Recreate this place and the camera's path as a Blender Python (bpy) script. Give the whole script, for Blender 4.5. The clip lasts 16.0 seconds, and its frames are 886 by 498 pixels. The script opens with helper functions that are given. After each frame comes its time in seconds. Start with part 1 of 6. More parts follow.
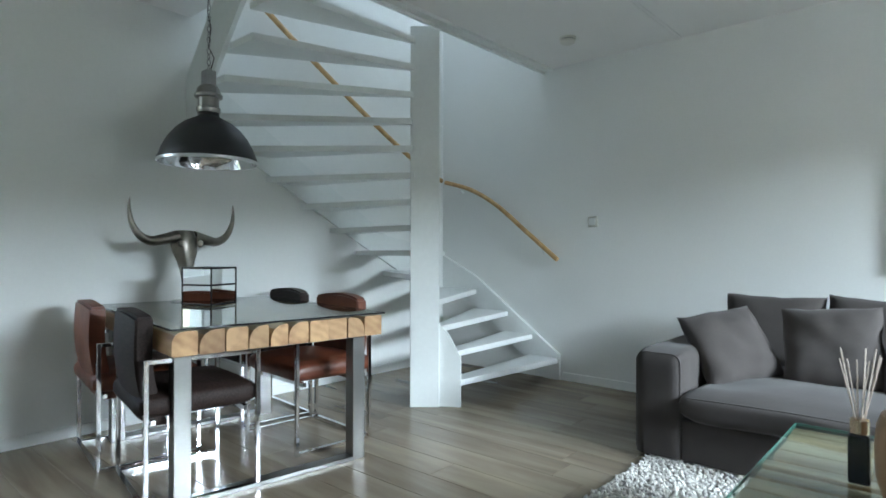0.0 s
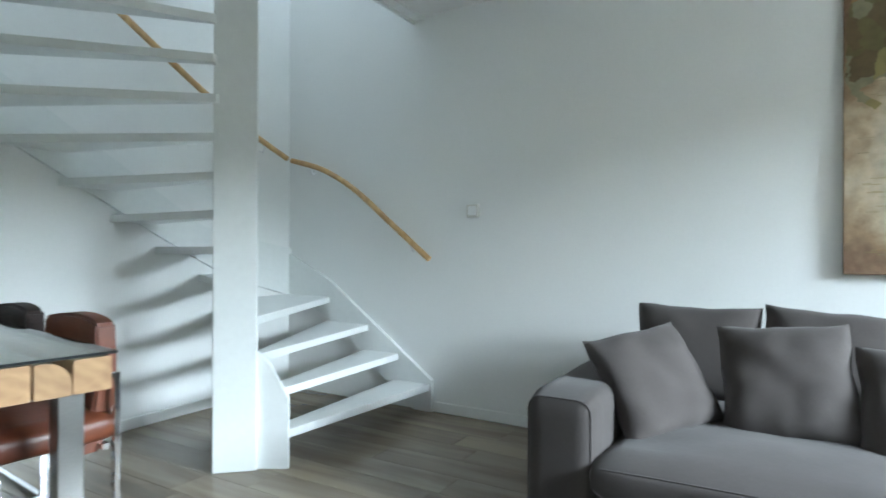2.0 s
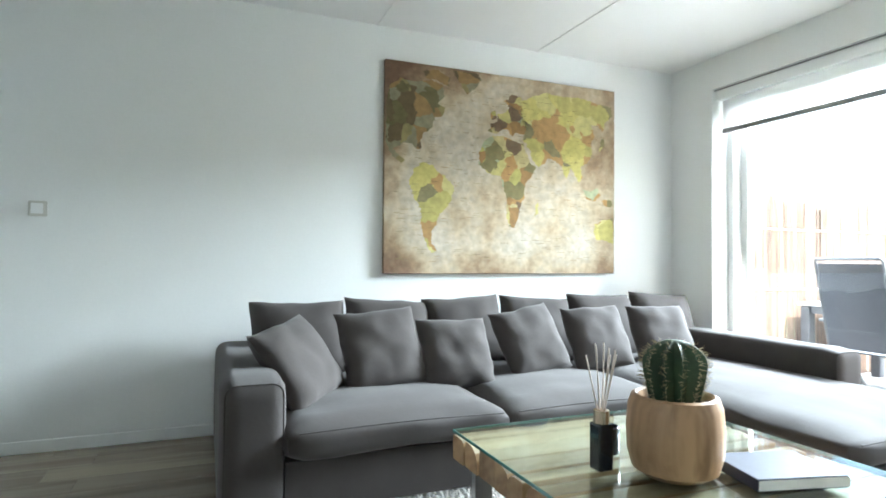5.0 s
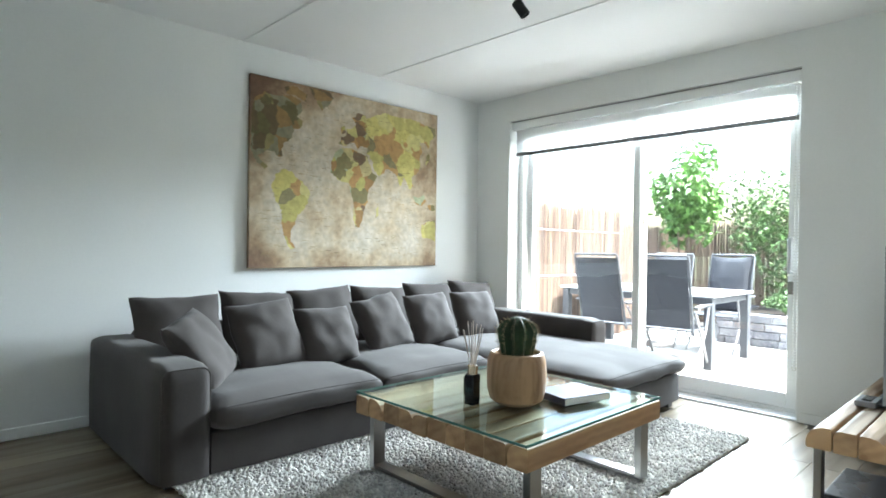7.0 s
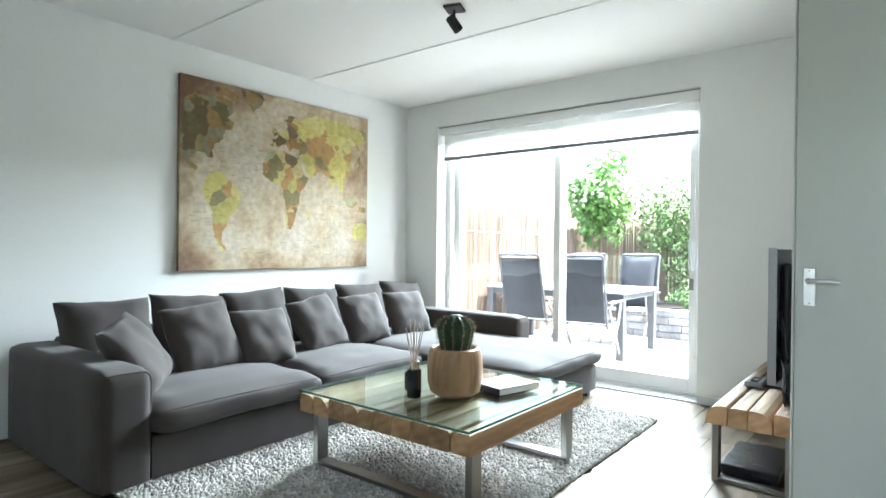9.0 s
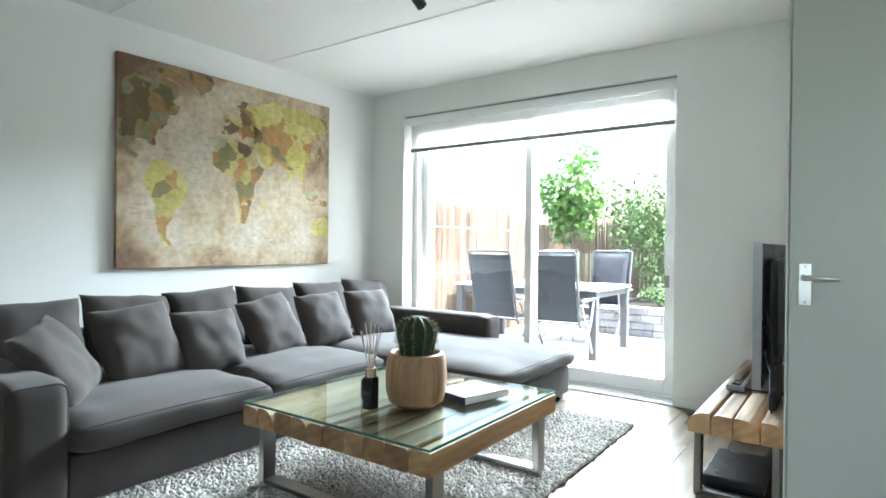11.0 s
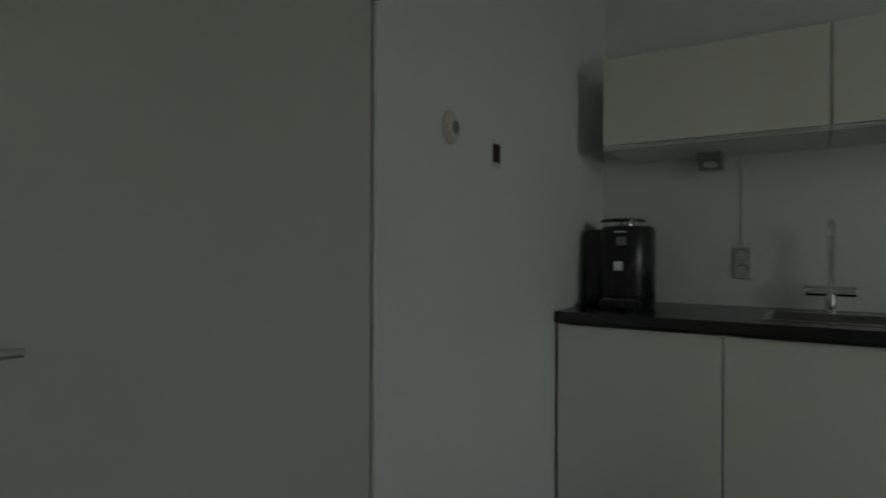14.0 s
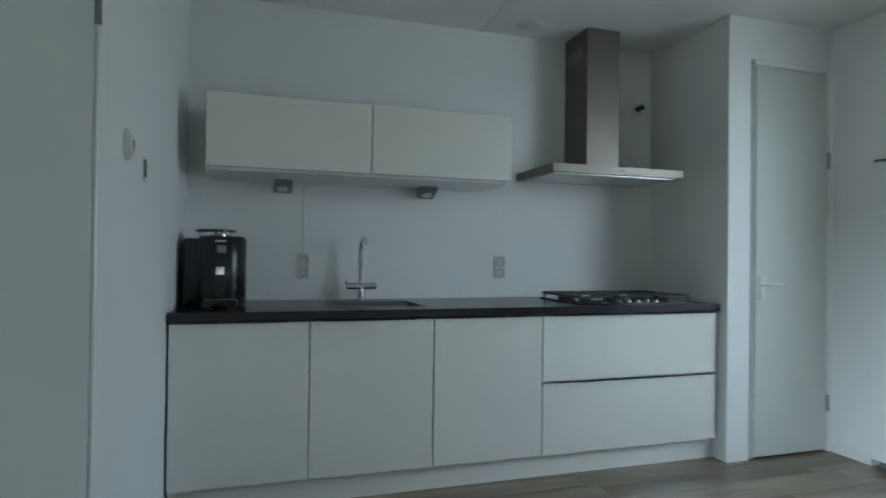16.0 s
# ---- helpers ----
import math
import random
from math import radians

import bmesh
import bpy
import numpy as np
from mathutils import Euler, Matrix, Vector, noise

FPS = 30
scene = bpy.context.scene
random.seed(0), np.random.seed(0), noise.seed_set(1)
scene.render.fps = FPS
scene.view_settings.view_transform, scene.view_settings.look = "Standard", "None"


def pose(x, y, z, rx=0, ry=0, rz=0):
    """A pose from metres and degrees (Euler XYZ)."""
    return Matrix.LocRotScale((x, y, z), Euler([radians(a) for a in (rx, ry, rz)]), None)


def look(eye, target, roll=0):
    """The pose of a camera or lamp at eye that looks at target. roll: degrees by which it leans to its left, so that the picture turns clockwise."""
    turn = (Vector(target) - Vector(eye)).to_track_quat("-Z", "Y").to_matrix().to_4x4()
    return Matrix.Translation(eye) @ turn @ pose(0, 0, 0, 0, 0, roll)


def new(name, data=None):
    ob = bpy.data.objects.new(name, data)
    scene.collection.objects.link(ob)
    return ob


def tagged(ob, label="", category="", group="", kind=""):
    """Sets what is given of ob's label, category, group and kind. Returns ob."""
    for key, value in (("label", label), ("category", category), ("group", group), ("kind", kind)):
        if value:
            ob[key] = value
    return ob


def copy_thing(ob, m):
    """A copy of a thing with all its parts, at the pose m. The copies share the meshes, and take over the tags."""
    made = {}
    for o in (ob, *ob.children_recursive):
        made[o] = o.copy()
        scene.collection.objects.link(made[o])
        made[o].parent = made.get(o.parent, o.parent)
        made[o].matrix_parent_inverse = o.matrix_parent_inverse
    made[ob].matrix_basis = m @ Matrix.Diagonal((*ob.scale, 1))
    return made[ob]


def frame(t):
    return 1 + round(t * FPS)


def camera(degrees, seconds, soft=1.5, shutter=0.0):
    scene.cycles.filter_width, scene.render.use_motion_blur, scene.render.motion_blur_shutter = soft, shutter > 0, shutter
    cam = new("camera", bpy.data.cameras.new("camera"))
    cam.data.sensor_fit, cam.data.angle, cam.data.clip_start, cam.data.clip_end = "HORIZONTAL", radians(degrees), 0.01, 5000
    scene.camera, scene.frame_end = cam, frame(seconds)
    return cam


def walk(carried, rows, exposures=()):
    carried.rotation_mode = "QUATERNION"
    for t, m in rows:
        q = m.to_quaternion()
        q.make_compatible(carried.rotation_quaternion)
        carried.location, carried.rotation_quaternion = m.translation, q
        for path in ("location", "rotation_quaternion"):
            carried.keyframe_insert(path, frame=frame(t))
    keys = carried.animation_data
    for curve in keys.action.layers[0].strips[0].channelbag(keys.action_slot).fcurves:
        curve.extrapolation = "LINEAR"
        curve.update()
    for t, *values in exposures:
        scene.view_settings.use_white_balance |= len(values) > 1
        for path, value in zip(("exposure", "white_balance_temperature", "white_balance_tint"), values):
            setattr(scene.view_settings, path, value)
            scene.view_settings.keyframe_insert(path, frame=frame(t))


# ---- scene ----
cam = camera(75.0, 16.0, soft=1.6, shutter=0.3)
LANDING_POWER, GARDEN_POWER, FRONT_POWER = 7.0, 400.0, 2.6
PATH = [
    (0, (1.072, 1.564, 1.058), (-0.255, 3.06, 1.068), 0.1),
    (0.5, (0.914, 1.831, 1.062), (-0.418, 3.323, 1.07), 0.0),
    (1, (0.764, 2.095, 1.06), (-0.529, 3.621, 1.063), -0.0),
    (1.5, (0.685, 2.338, 1.054), (-0.538, 3.921, 1.058), 0.1),
    (2, (0.611, 2.583, 1.052), (-0.413, 4.301, 1.057), 0.2),
    (2.5, (0.554, 2.678, 1.065), (-0.19, 4.535, 1.056), -0.2),
    (3, (0.465, 2.646, 1.045), (0.067, 4.606, 1.052), 0.2),
    (3.5, (0.327, 2.505, 1.055), (0.293, 4.505, 1.064), 0.2),
    (4, (0.088, 2.343, 1.027), (0.437, 4.312, 1.056), 0.1),
    (4.2, (0.05, 2.302, 1.013), (0.48, 4.255, 1.056), 0.0),
    (6.3, (-0.832, 1.801, 1.111), (0.39, 3.385, 1.107), 1.1),
    (6.5, (-0.878, 1.772, 1.119), (0.387, 3.321, 1.115), 0.8),
    (7, (-1.052, 1.762, 1.126), (0.332, 3.205, 1.119), 0.8),
    (7.5, (-1.159, 1.749, 1.126), (0.314, 3.102, 1.123), 0.8),
    (8, (-1.206, 1.73, 1.136), (0.326, 3.015, 1.132), 0.8),
    (8.5, (-1.243, 1.726, 1.137), (0.317, 2.977, 1.133), 0.7),
    (11, (-0.994, 1.854, 1.123), (0.635, 3.014, 1.112), 0.6),
    (11.5, (-0.733, 1.902, 1.093), (0.985, 2.926, 1.086), 0.6),
    (12, (-0.478, 1.915, 1.079), (1.415, 2.562, 1.079), 0.9),
    (12.5, (-0.307, 1.938, 1.094), (1.692, 2.009, 1.096), 1.4),
    (13, (-0.158, 1.923, 1.097), (1.781, 1.432, 1.101), 1.2),
    (13.5, (0.085, 2.03, 1.10), (1.738, 0.915, 1.122), 1.4),
    (14, (0.437, 2.212, 1.155), (1.505, 0.521, 1.16), 0.2),
    (14.5, (0.518, 2.332, 1.146), (1.153, 0.435, 1.182), 0.1),
    (15, (0.595, 2.525, 1.18), (0.816, 0.538, 1.202), 0.3),
    (15.5, (0.733, 2.658, 1.2), (0.544, 0.667, 1.211), 0.6),
    (16, (0.897, 2.763, 1.185), (0.304, 0.853, 1.203), 0.7),
]
# seconds, stops, kelvin, tint
EXPOSURES = [
    (0.0, 2.55, 5950, 3),
    (0.5, 2.5, 5950, 3),
    (2.5, 3.1, 5950, 3),
    (4.0, 3.5, 6100, 3),
    (6.5, 2.75, 6150, 3),
    (8.5, 3.1, 6150, 3),
    (11.5, 2.8, 6150, 3),
    (12.5, 1.45, 6400, 1),
    (13.0, 0.75, 6900, 2),
    (13.5, 0.8, 7000, 3),
    (14.5, 1.2, 6700, 2),
    (15.0, 1.6, 6400, 2),
    (15.5, 1.9, 5850, 2),
    (16.0, 2.33, 5700, 2),
]
walk(cam, [(t, look(eye, target, roll)) for t, eye, target, roll in PATH], EXPOSURES)

# ---- light ----
world = bpy.data.worlds.new("sky")
scene.world = world
world.use_nodes = True
wn = world.node_tree
wbg = wn.nodes["Background"]
wsky = wn.nodes.new("ShaderNodeTexSky")
SUN_EL, SUN_AZ = radians(55), radians(172)
wsky.sky_type, wsky.sun_disc = "NISHITA", False
wsky.sun_elevation, wsky.sun_rotation = SUN_EL, SUN_AZ
wsky.dust_density, wsky.air_density = 4.0, 1.4
wn.links.new(wsky.outputs["Color"], wbg.inputs["Color"])
wbg.inputs["Strength"].default_value = 0.15
sun = new("sun", bpy.data.lights.new("sun", "SUN"))
sun.data.energy, sun.data.angle, sun.data.color = 4.0, radians(0.5), (1.0, 0.95, 0.88)
sun_dir = Vector((math.sin(SUN_AZ) * math.cos(SUN_EL), math.cos(SUN_AZ) * math.cos(SUN_EL), math.sin(SUN_EL)))
sun.matrix_world = Matrix.Translation((6, 0, 12)) @ sun_dir.to_track_quat("Z", "Y").to_matrix().to_4x4()
# daylight of the front window of the house, on the landing above the stairs
landing = new("landing_daylight", bpy.data.lights.new("landing_daylight", "AREA"))
landing.data.shape, landing.data.size, landing.data.size_y = "RECTANGLE", 1.0, 1.0
landing.data.energy, landing.data.color = LANDING_POWER, (0.8, 0.9, 1.0)
landing.matrix_world = look((-2.2, 5.75, 4.4), (-2.2, 4.0, 3.2))
# added lamps boost the sky light: above the garden, in the assumed front window
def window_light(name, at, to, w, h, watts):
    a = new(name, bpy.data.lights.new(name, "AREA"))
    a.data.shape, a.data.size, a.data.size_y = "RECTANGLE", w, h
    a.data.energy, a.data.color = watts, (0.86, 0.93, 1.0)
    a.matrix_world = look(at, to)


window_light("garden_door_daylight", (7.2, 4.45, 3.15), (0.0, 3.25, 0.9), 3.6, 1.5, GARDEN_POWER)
window_light("assumed_window_daylight", (-2.68, 1.60, 1.61), (-0.7, 0.0, 0.5), 0.85, 1.25, FRONT_POWER)
# narrow beam, so this added lamp mostly misses the hall door
bpy.data.objects["assumed_window_daylight"].data.spread = radians(125)

# ---- materials ----
def material(name, colour, rough=0.5, metal=0.0, spec=0.5, grain=0.0, grain_size=40.0, bump=0.0, bump_size=60.0, coat=0.0,
             second=None, second_size=3.0, stretch=(1, 1, 1), sheen=0.0, vary=0.0, alpha=1.0):
    """A surface with two scales of colour variation, a fine relief and a gloss that wanders a little."""
    m = bpy.data.materials.new(name)
    m.use_nodes = True
    nt = m.node_tree
    b = nt.nodes["Principled BSDF"]
    b.inputs["Metallic"].default_value = metal
    b.inputs["Specular IOR Level"].default_value = spec
    b.inputs["Coat Weight"].default_value = coat
    b.inputs["Coat Roughness"].default_value = 0.08
    b.inputs["Sheen Weight"].default_value = sheen
    tc = nt.nodes.new("ShaderNodeTexCoord")
    mp = nt.nodes.new("ShaderNodeMapping")
    mp.inputs["Scale"].default_value = stretch
    nt.links.new(tc.outputs["Object"], mp.inputs["Vector"])
    big = nt.nodes.new("ShaderNodeTexNoise")
    big.inputs["Scale"].default_value, big.inputs["Detail"].default_value = second_size, 4
    small = nt.nodes.new("ShaderNodeTexNoise")
    small.inputs["Scale"].default_value, small.inputs["Detail"].default_value = grain_size, 6
    for n in (big, small):
        nt.links.new(mp.outputs["Vector"], n.inputs["Vector"])
    base = nt.nodes.new("ShaderNodeMixRGB")
    base.inputs[1].default_value = (*colour, 1)
    base.inputs[2].default_value = (*(second or [c * (1 - grain * 0.5) for c in colour]), 1)
    ramp = nt.nodes.new("ShaderNodeValToRGB")
    ramp.color_ramp.elements[0].position, ramp.color_ramp.elements[1].position = 0.38, 0.66
    nt.links.new(big.outputs["Fac"], ramp.inputs["Fac"])
    nt.links.new(ramp.outputs["Color"], base.inputs["Fac"])
    hsv = nt.nodes.new("ShaderNodeHueSaturation")
    val = nt.nodes.new("ShaderNodeMapRange")
    val.inputs["From Min"].default_value, val.inputs["From Max"].default_value = 0.3, 0.7
    val.inputs["To Min"].default_value, val.inputs["To Max"].default_value = 1 - grain, 1 + grain
    nt.links.new(small.outputs["Fac"], val.inputs["Value"])
    nt.links.new(base.outputs["Color"], hsv.inputs["Color"])
    if vary:
        info = nt.nodes.new("ShaderNodeObjectInfo")
        isl = nt.nodes.new("ShaderNodeNewGeometry")
        add = nt.nodes.new("ShaderNodeMath")
        add.operation = "ADD"
        fr = nt.nodes.new("ShaderNodeMath")
        fr.operation = "FRACT"
        rng = nt.nodes.new("ShaderNodeMapRange")
        rng.inputs["To Min"].default_value, rng.inputs["To Max"].default_value = 1 - vary, 1 + vary
        mul = nt.nodes.new("ShaderNodeMath")
        mul.operation = "MULTIPLY"
        nt.links.new(info.outputs["Random"], add.inputs[0])
        nt.links.new(isl.outputs["Random Per Island"], add.inputs[1])
        nt.links.new(add.outputs[0], fr.inputs[0])
        nt.links.new(fr.outputs[0], rng.inputs["Value"])
        nt.links.new(rng.outputs["Result"], mul.inputs[0])
        nt.links.new(val.outputs["Result"], mul.inputs[1])
        nt.links.new(mul.outputs[0], hsv.inputs["Value"])
    else:
        nt.links.new(val.outputs["Result"], hsv.inputs["Value"])
    nt.links.new(hsv.outputs["Color"], b.inputs["Base Color"])
    rr = nt.nodes.new("ShaderNodeMapRange")
    rr.inputs["To Min"].default_value, rr.inputs["To Max"].default_value = max(0.02, rough * 0.85), min(1, rough * 1.15)
    nt.links.new(big.outputs["Fac"], rr.inputs["Value"])
    nt.links.new(rr.outputs["Result"], b.inputs["Roughness"])
    if bump:
        bn = nt.nodes.new("ShaderNodeTexNoise")
        bn.inputs["Scale"].default_value, bn.inputs["Detail"].default_value = bump_size, 5
        nt.links.new(mp.outputs["Vector"], bn.inputs["Vector"])
        bp = nt.nodes.new("ShaderNodeBump")
        bp.inputs["Strength"].default_value, bp.inputs["Distance"].default_value = 0.6, bump
        nt.links.new(bn.outputs["Fac"], bp.inputs["Height"])
        nt.links.new(bp.outputs["Normal"], b.inputs["Normal"])
    return m


def wood(name, light, dark, rough=0.5, along="x", scale=14.0, vary=0.12, bump=0.0008, rings=False):
    """Timber with grain running along one of the object's axes."""
    m = bpy.data.materials.new(name)
    m.use_nodes = True
    nt = m.node_tree
    b = nt.nodes["Principled BSDF"]
    tc = nt.nodes.new("ShaderNodeTexCoord")
    info = nt.nodes.new("ShaderNodeObjectInfo")
    geo = nt.nodes.new("ShaderNodeNewGeometry")
    shift = nt.nodes.new("ShaderNodeVectorMath")
    shift.operation = "MULTIPLY_ADD"
    comb = nt.nodes.new("ShaderNodeMath")
    comb.operation = "ADD"
    nt.links.new(info.outputs["Random"], comb.inputs[0])
    nt.links.new(geo.outputs["Random Per Island"], comb.inputs[1])
    nt.links.new(comb.outputs[0], shift.inputs[0])
    shift.inputs[1].default_value = (7.0, 5.0, 9.0)
    nt.links.new(tc.outputs["Object"], shift.inputs[2])
    mp = nt.nodes.new("ShaderNodeMapping")
    s = {"x": (0.12, 1, 1), "y": (1, 0.12, 1), "z": (1, 1, 0.12)}[along]
    mp.inputs["Scale"].default_value = s
    nt.links.new(shift.outputs["Vector"], mp.inputs["Vector"])
    n1 = nt.nodes.new("ShaderNodeTexNoise")
    n1.inputs["Scale"].default_value, n1.inputs["Detail"].default_value, n1.inputs["Distortion"].default_value = scale, 8, 0.6
    n2 = nt.nodes.new("ShaderNodeTexNoise")
    n2.inputs["Scale"].default_value, n2.inputs["Detail"].default_value = scale * 6, 4
    for n in (n1, n2):
        nt.links.new(mp.outputs["Vector"], n.inputs["Vector"])
    ramp = nt.nodes.new("ShaderNodeValToRGB")
    e = ramp.color_ramp.elements
    e[0].position, e[0].color = 0.35, (*dark, 1)
    e[1].position, e[1].color = 0.62, (*light, 1)
    if rings:
        wv = nt.nodes.new("ShaderNodeTexWave")
        wv.wave_type, wv.rings_direction = "RINGS", along.upper()
        wv.inputs["Scale"].default_value, wv.inputs["Distortion"].default_value = scale * 0.9, 5
        wv.inputs["Detail"].default_value = 3
        nt.links.new(shift.outputs["Vector"], wv.inputs["Vector"])
        mixr = nt.nodes.new("ShaderNodeMath")
        mixr.operation = "MULTIPLY_ADD"
        mixr.inputs[1].default_value = 0.09
        nt.links.new(wv.outputs["Fac"], mixr.inputs[0])
        sub = nt.nodes.new("ShaderNodeMath")
        sub.operation = "MULTIPLY"
        sub.inputs[1].default_value = 0.92
        nt.links.new(n1.outputs["Fac"], sub.inputs[0])
        nt.links.new(sub.outputs[0], mixr.inputs[2])
        nt.links.new(mixr.outputs[0], ramp.inputs["Fac"])
    else:
        nt.links.new(n1.outputs["Fac"], ramp.inputs["Fac"])
    hsv = nt.nodes.new("ShaderNodeHueSaturation")
    fr = nt.nodes.new("ShaderNodeMath")
    fr.operation = "FRACT"
    rng = nt.nodes.new("ShaderNodeMapRange")
    rng.inputs["To Min"].default_value, rng.inputs["To Max"].default_value = 1 - vary, 1 + vary
    nt.links.new(comb.outputs[0], fr.inputs[0])
    nt.links.new(fr.outputs[0], rng.inputs["Value"])
    nt.links.new(rng.outputs["Result"], hsv.inputs["Value"])
    nt.links.new(ramp.outputs["Color"], hsv.inputs["Color"])
    nt.links.new(hsv.outputs["Color"], b.inputs["Base Color"])
    b.inputs["Roughness"].default_value = rough
    bp = nt.nodes.new("ShaderNodeBump")
    bp.inputs["Strength"].default_value, bp.inputs["Distance"].default_value = 0.5, bump
    nt.links.new(n2.outputs["Fac"], bp.inputs["Height"])
    nt.links.new(bp.outputs["Normal"], b.inputs["Normal"])
    return m


def glass(name, tint=(1, 1, 1), rough=0.0):
    m = bpy.data.materials.new(name)
    m.use_nodes = True
    nt = m.node_tree
    nt.nodes.remove(nt.nodes["Principled BSDF"])
    out = nt.nodes["Material Output"]
    tr, gl, mix, fz, pw, ma = (nt.nodes.new("ShaderNode" + k) for k in ("BsdfTransparent", "BsdfGlossy", "MixShader", "LayerWeight", "Math", "Math"))
    tr.inputs["Color"].default_value = (*tint, 1)
    gl.inputs["Roughness"].default_value = rough
    fz.inputs["Blend"].default_value = 0.5
    pw.operation, ma.operation = "POWER", "MULTIPLY_ADD"
    pw.inputs[1].default_value, ma.inputs[1].default_value, ma.inputs[2].default_value = 5.0, 0.94, 0.045
    nt.links.new(fz.outputs["Facing"], pw.inputs[0])
    nt.links.new(pw.outputs[0], ma.inputs[0])
    nt.links.new(ma.outputs[0], mix.inputs["Fac"])
    nt.links.new(tr.outputs["BSDF"], mix.inputs[1])
    nt.links.new(gl.outputs["BSDF"], mix.inputs[2])
    nt.links.new(mix.outputs["Shader"], out.inputs["Surface"])
    return m


M = {}
M["wall"] = material("wall_paint", (0.80, 0.81, 0.80), 0.75, grain=0.012, grain_size=60, bump=0.0012, bump_size=220, second=(0.78, 0.79, 0.78), second_size=1.2)
M["ceiling"] = material("ceiling_plaster", (0.82, 0.82, 0.81), 0.9, grain=0.015, grain_size=300, bump=0.002, bump_size=350)
M["white"] = material("white_lacquer", (0.80, 0.81, 0.80), 0.32, grain=0.01, grain_size=25, bump=0.0003, bump_size=90)
M["stair"] = material("white_stair_paint", (0.74, 0.76, 0.75), 0.38, grain=0.02, grain_size=30, bump=0.0005, bump_size=80)
M["frame"] = material("white_frame_paint", (0.82, 0.83, 0.82), 0.3, grain=0.01)
M["doorpaint"] = material("pale_grey_door_lacquer", (0.59, 0.61, 0.575), 0.4, grain=0.008, grain_size=25, bump=0.0003, bump_size=60)
M["gloss"] = material("high_gloss_cream", (0.78, 0.78, 0.72), 0.08, grain=0.008, grain_size=8, coat=0.6)
M["steel"] = material("brushed_steel", (0.30, 0.295, 0.285), 0.3, metal=1, grain=0.04, grain_size=50, stretch=(1, 1, 6))
M["hoodsteel"] = material("bronze_toned_steel", (0.21, 0.19, 0.165), 0.48, metal=1, grain=0.05, grain_size=50, stretch=(1, 1, 6))
M["chrome"] = material("chrome", (0.78, 0.78, 0.80), 0.07, metal=1, grain=0.01)
M["alu"] = material("satin_aluminium", (0.72, 0.73, 0.74), 0.3, metal=1, grain=0.03)
M["black"] = material("black_plastic", (0.012, 0.012, 0.014), 0.28, grain=0.1, grain_size=80)
M["blackmatt"] = material("matt_black_metal", (0.016, 0.016, 0.018), 0.5, grain=0.15, grain_size=90, bump=0.0004, bump_size=200)
M["worktop"] = material("black_stone_worktop", (0.022, 0.022, 0.025), 0.22, grain=0.35, grain_size=260)
M["sofa"] = material("taupe_sofa_cotton", (0.050, 0.042, 0.039), 0.93, grain=0.08, grain_size=380, bump=0.0010, bump_size=55, second=(0.042, 0.0355, 0.033), second_size=4, sheen=0.1)
M["pillow"] = material("taupe_cushion_cotton", (0.055, 0.046, 0.0425), 0.93, grain=0.08, grain_size=380, bump=0.0010, bump_size=60, second=(0.047, 0.0395, 0.0365), second_size=5, sheen=0.1, vary=0.06)
M["rug"] = material("pale_rug_wool", (0.60, 0.585, 0.55), 0.95, grain=0.2, grain_size=90, second=(0.46, 0.445, 0.42), second_size=16, vary=0.25)
M["beam"] = wood("rough_sawn_beam", (0.40, 0.235, 0.115), (0.21, 0.105, 0.045), 0.6, "x", 12, 0.3, 0.002)
M["beam_end"] = wood("beam_timber", (0.44, 0.27, 0.13), (0.27, 0.145, 0.065), 0.6, "x", 9, 0.28, 0.0016, rings=True)
M["beam_top"] = wood("worn_planed_beam_top", (0.50, 0.39, 0.27), (0.16, 0.10, 0.06), 0.6, "x", 10, 0.38, 0.002)
M["pine"] = wood("pine_handrail", (0.58, 0.38, 0.17), (0.42, 0.25, 0.10), 0.4, "z", 20, 0.05)
M["pot"] = wood("turned_wood_pot", (0.42, 0.25, 0.13), (0.24, 0.13, 0.06), 0.45, "z", 16, 0.05, rings=True)
M["leather"] = material("cognac_leather", (0.16, 0.048, 0.022), 0.38, grain=0.15, grain_size=30, bump=0.0012, bump_size=120, second=(0.10, 0.03, 0.016), second_size=5)
M["weave"] = material("dark_brown_woven_leather", (0.028, 0.017, 0.014), 0.65, spec=0.25, grain=0.5, grain_size=120, stretch=(0.15, 1, 1), bump=0.003, bump_size=110)
M["dial"] = material("dark_glass_panel", (0.02, 0.02, 0.02), 0.05)
M["glass"] = glass("window_glass")
M["tableglass"] = glass("table_glass", (0.90, 0.95, 0.92))
M["edge"] = material("green_glass_edge", (0.07, 0.17, 0.145), 0.1, grain=0.05)
M["mirror"] = material("mirror", (0.82, 0.84, 0.84), 0.02, metal=1)
M["switch"] = material("cream_switch_plastic", (0.60, 0.59, 0.54), 0.4, grain=0.01)
M["cactus"] = material("cactus_skin", (0.035, 0.065, 0.028), 0.6, grain=0.2, grain_size=50, second=(0.02, 0.04, 0.02), second_size=12)
M["spine"] = material("cactus_spines", (0.42, 0.34, 0.20), 0.6)
M["soil"] = material("potting_soil", (0.03, 0.022, 0.016), 0.95, grain=0.4, grain_size=120, bump=0.004)
M["reed"] = material("rattan_reed", (0.50, 0.42, 0.36), 0.7, grain=0.1)
M["gold"] = material("champagne_metal", (0.68, 0.56, 0.42), 0.25, metal=1)
M["navy"] = material("black_bottle", (0.012, 0.014, 0.022), 0.15, coat=0.4)
M["book"] = material("navy_book_cloth", (0.03, 0.035, 0.06), 0.5, grain=0.1)
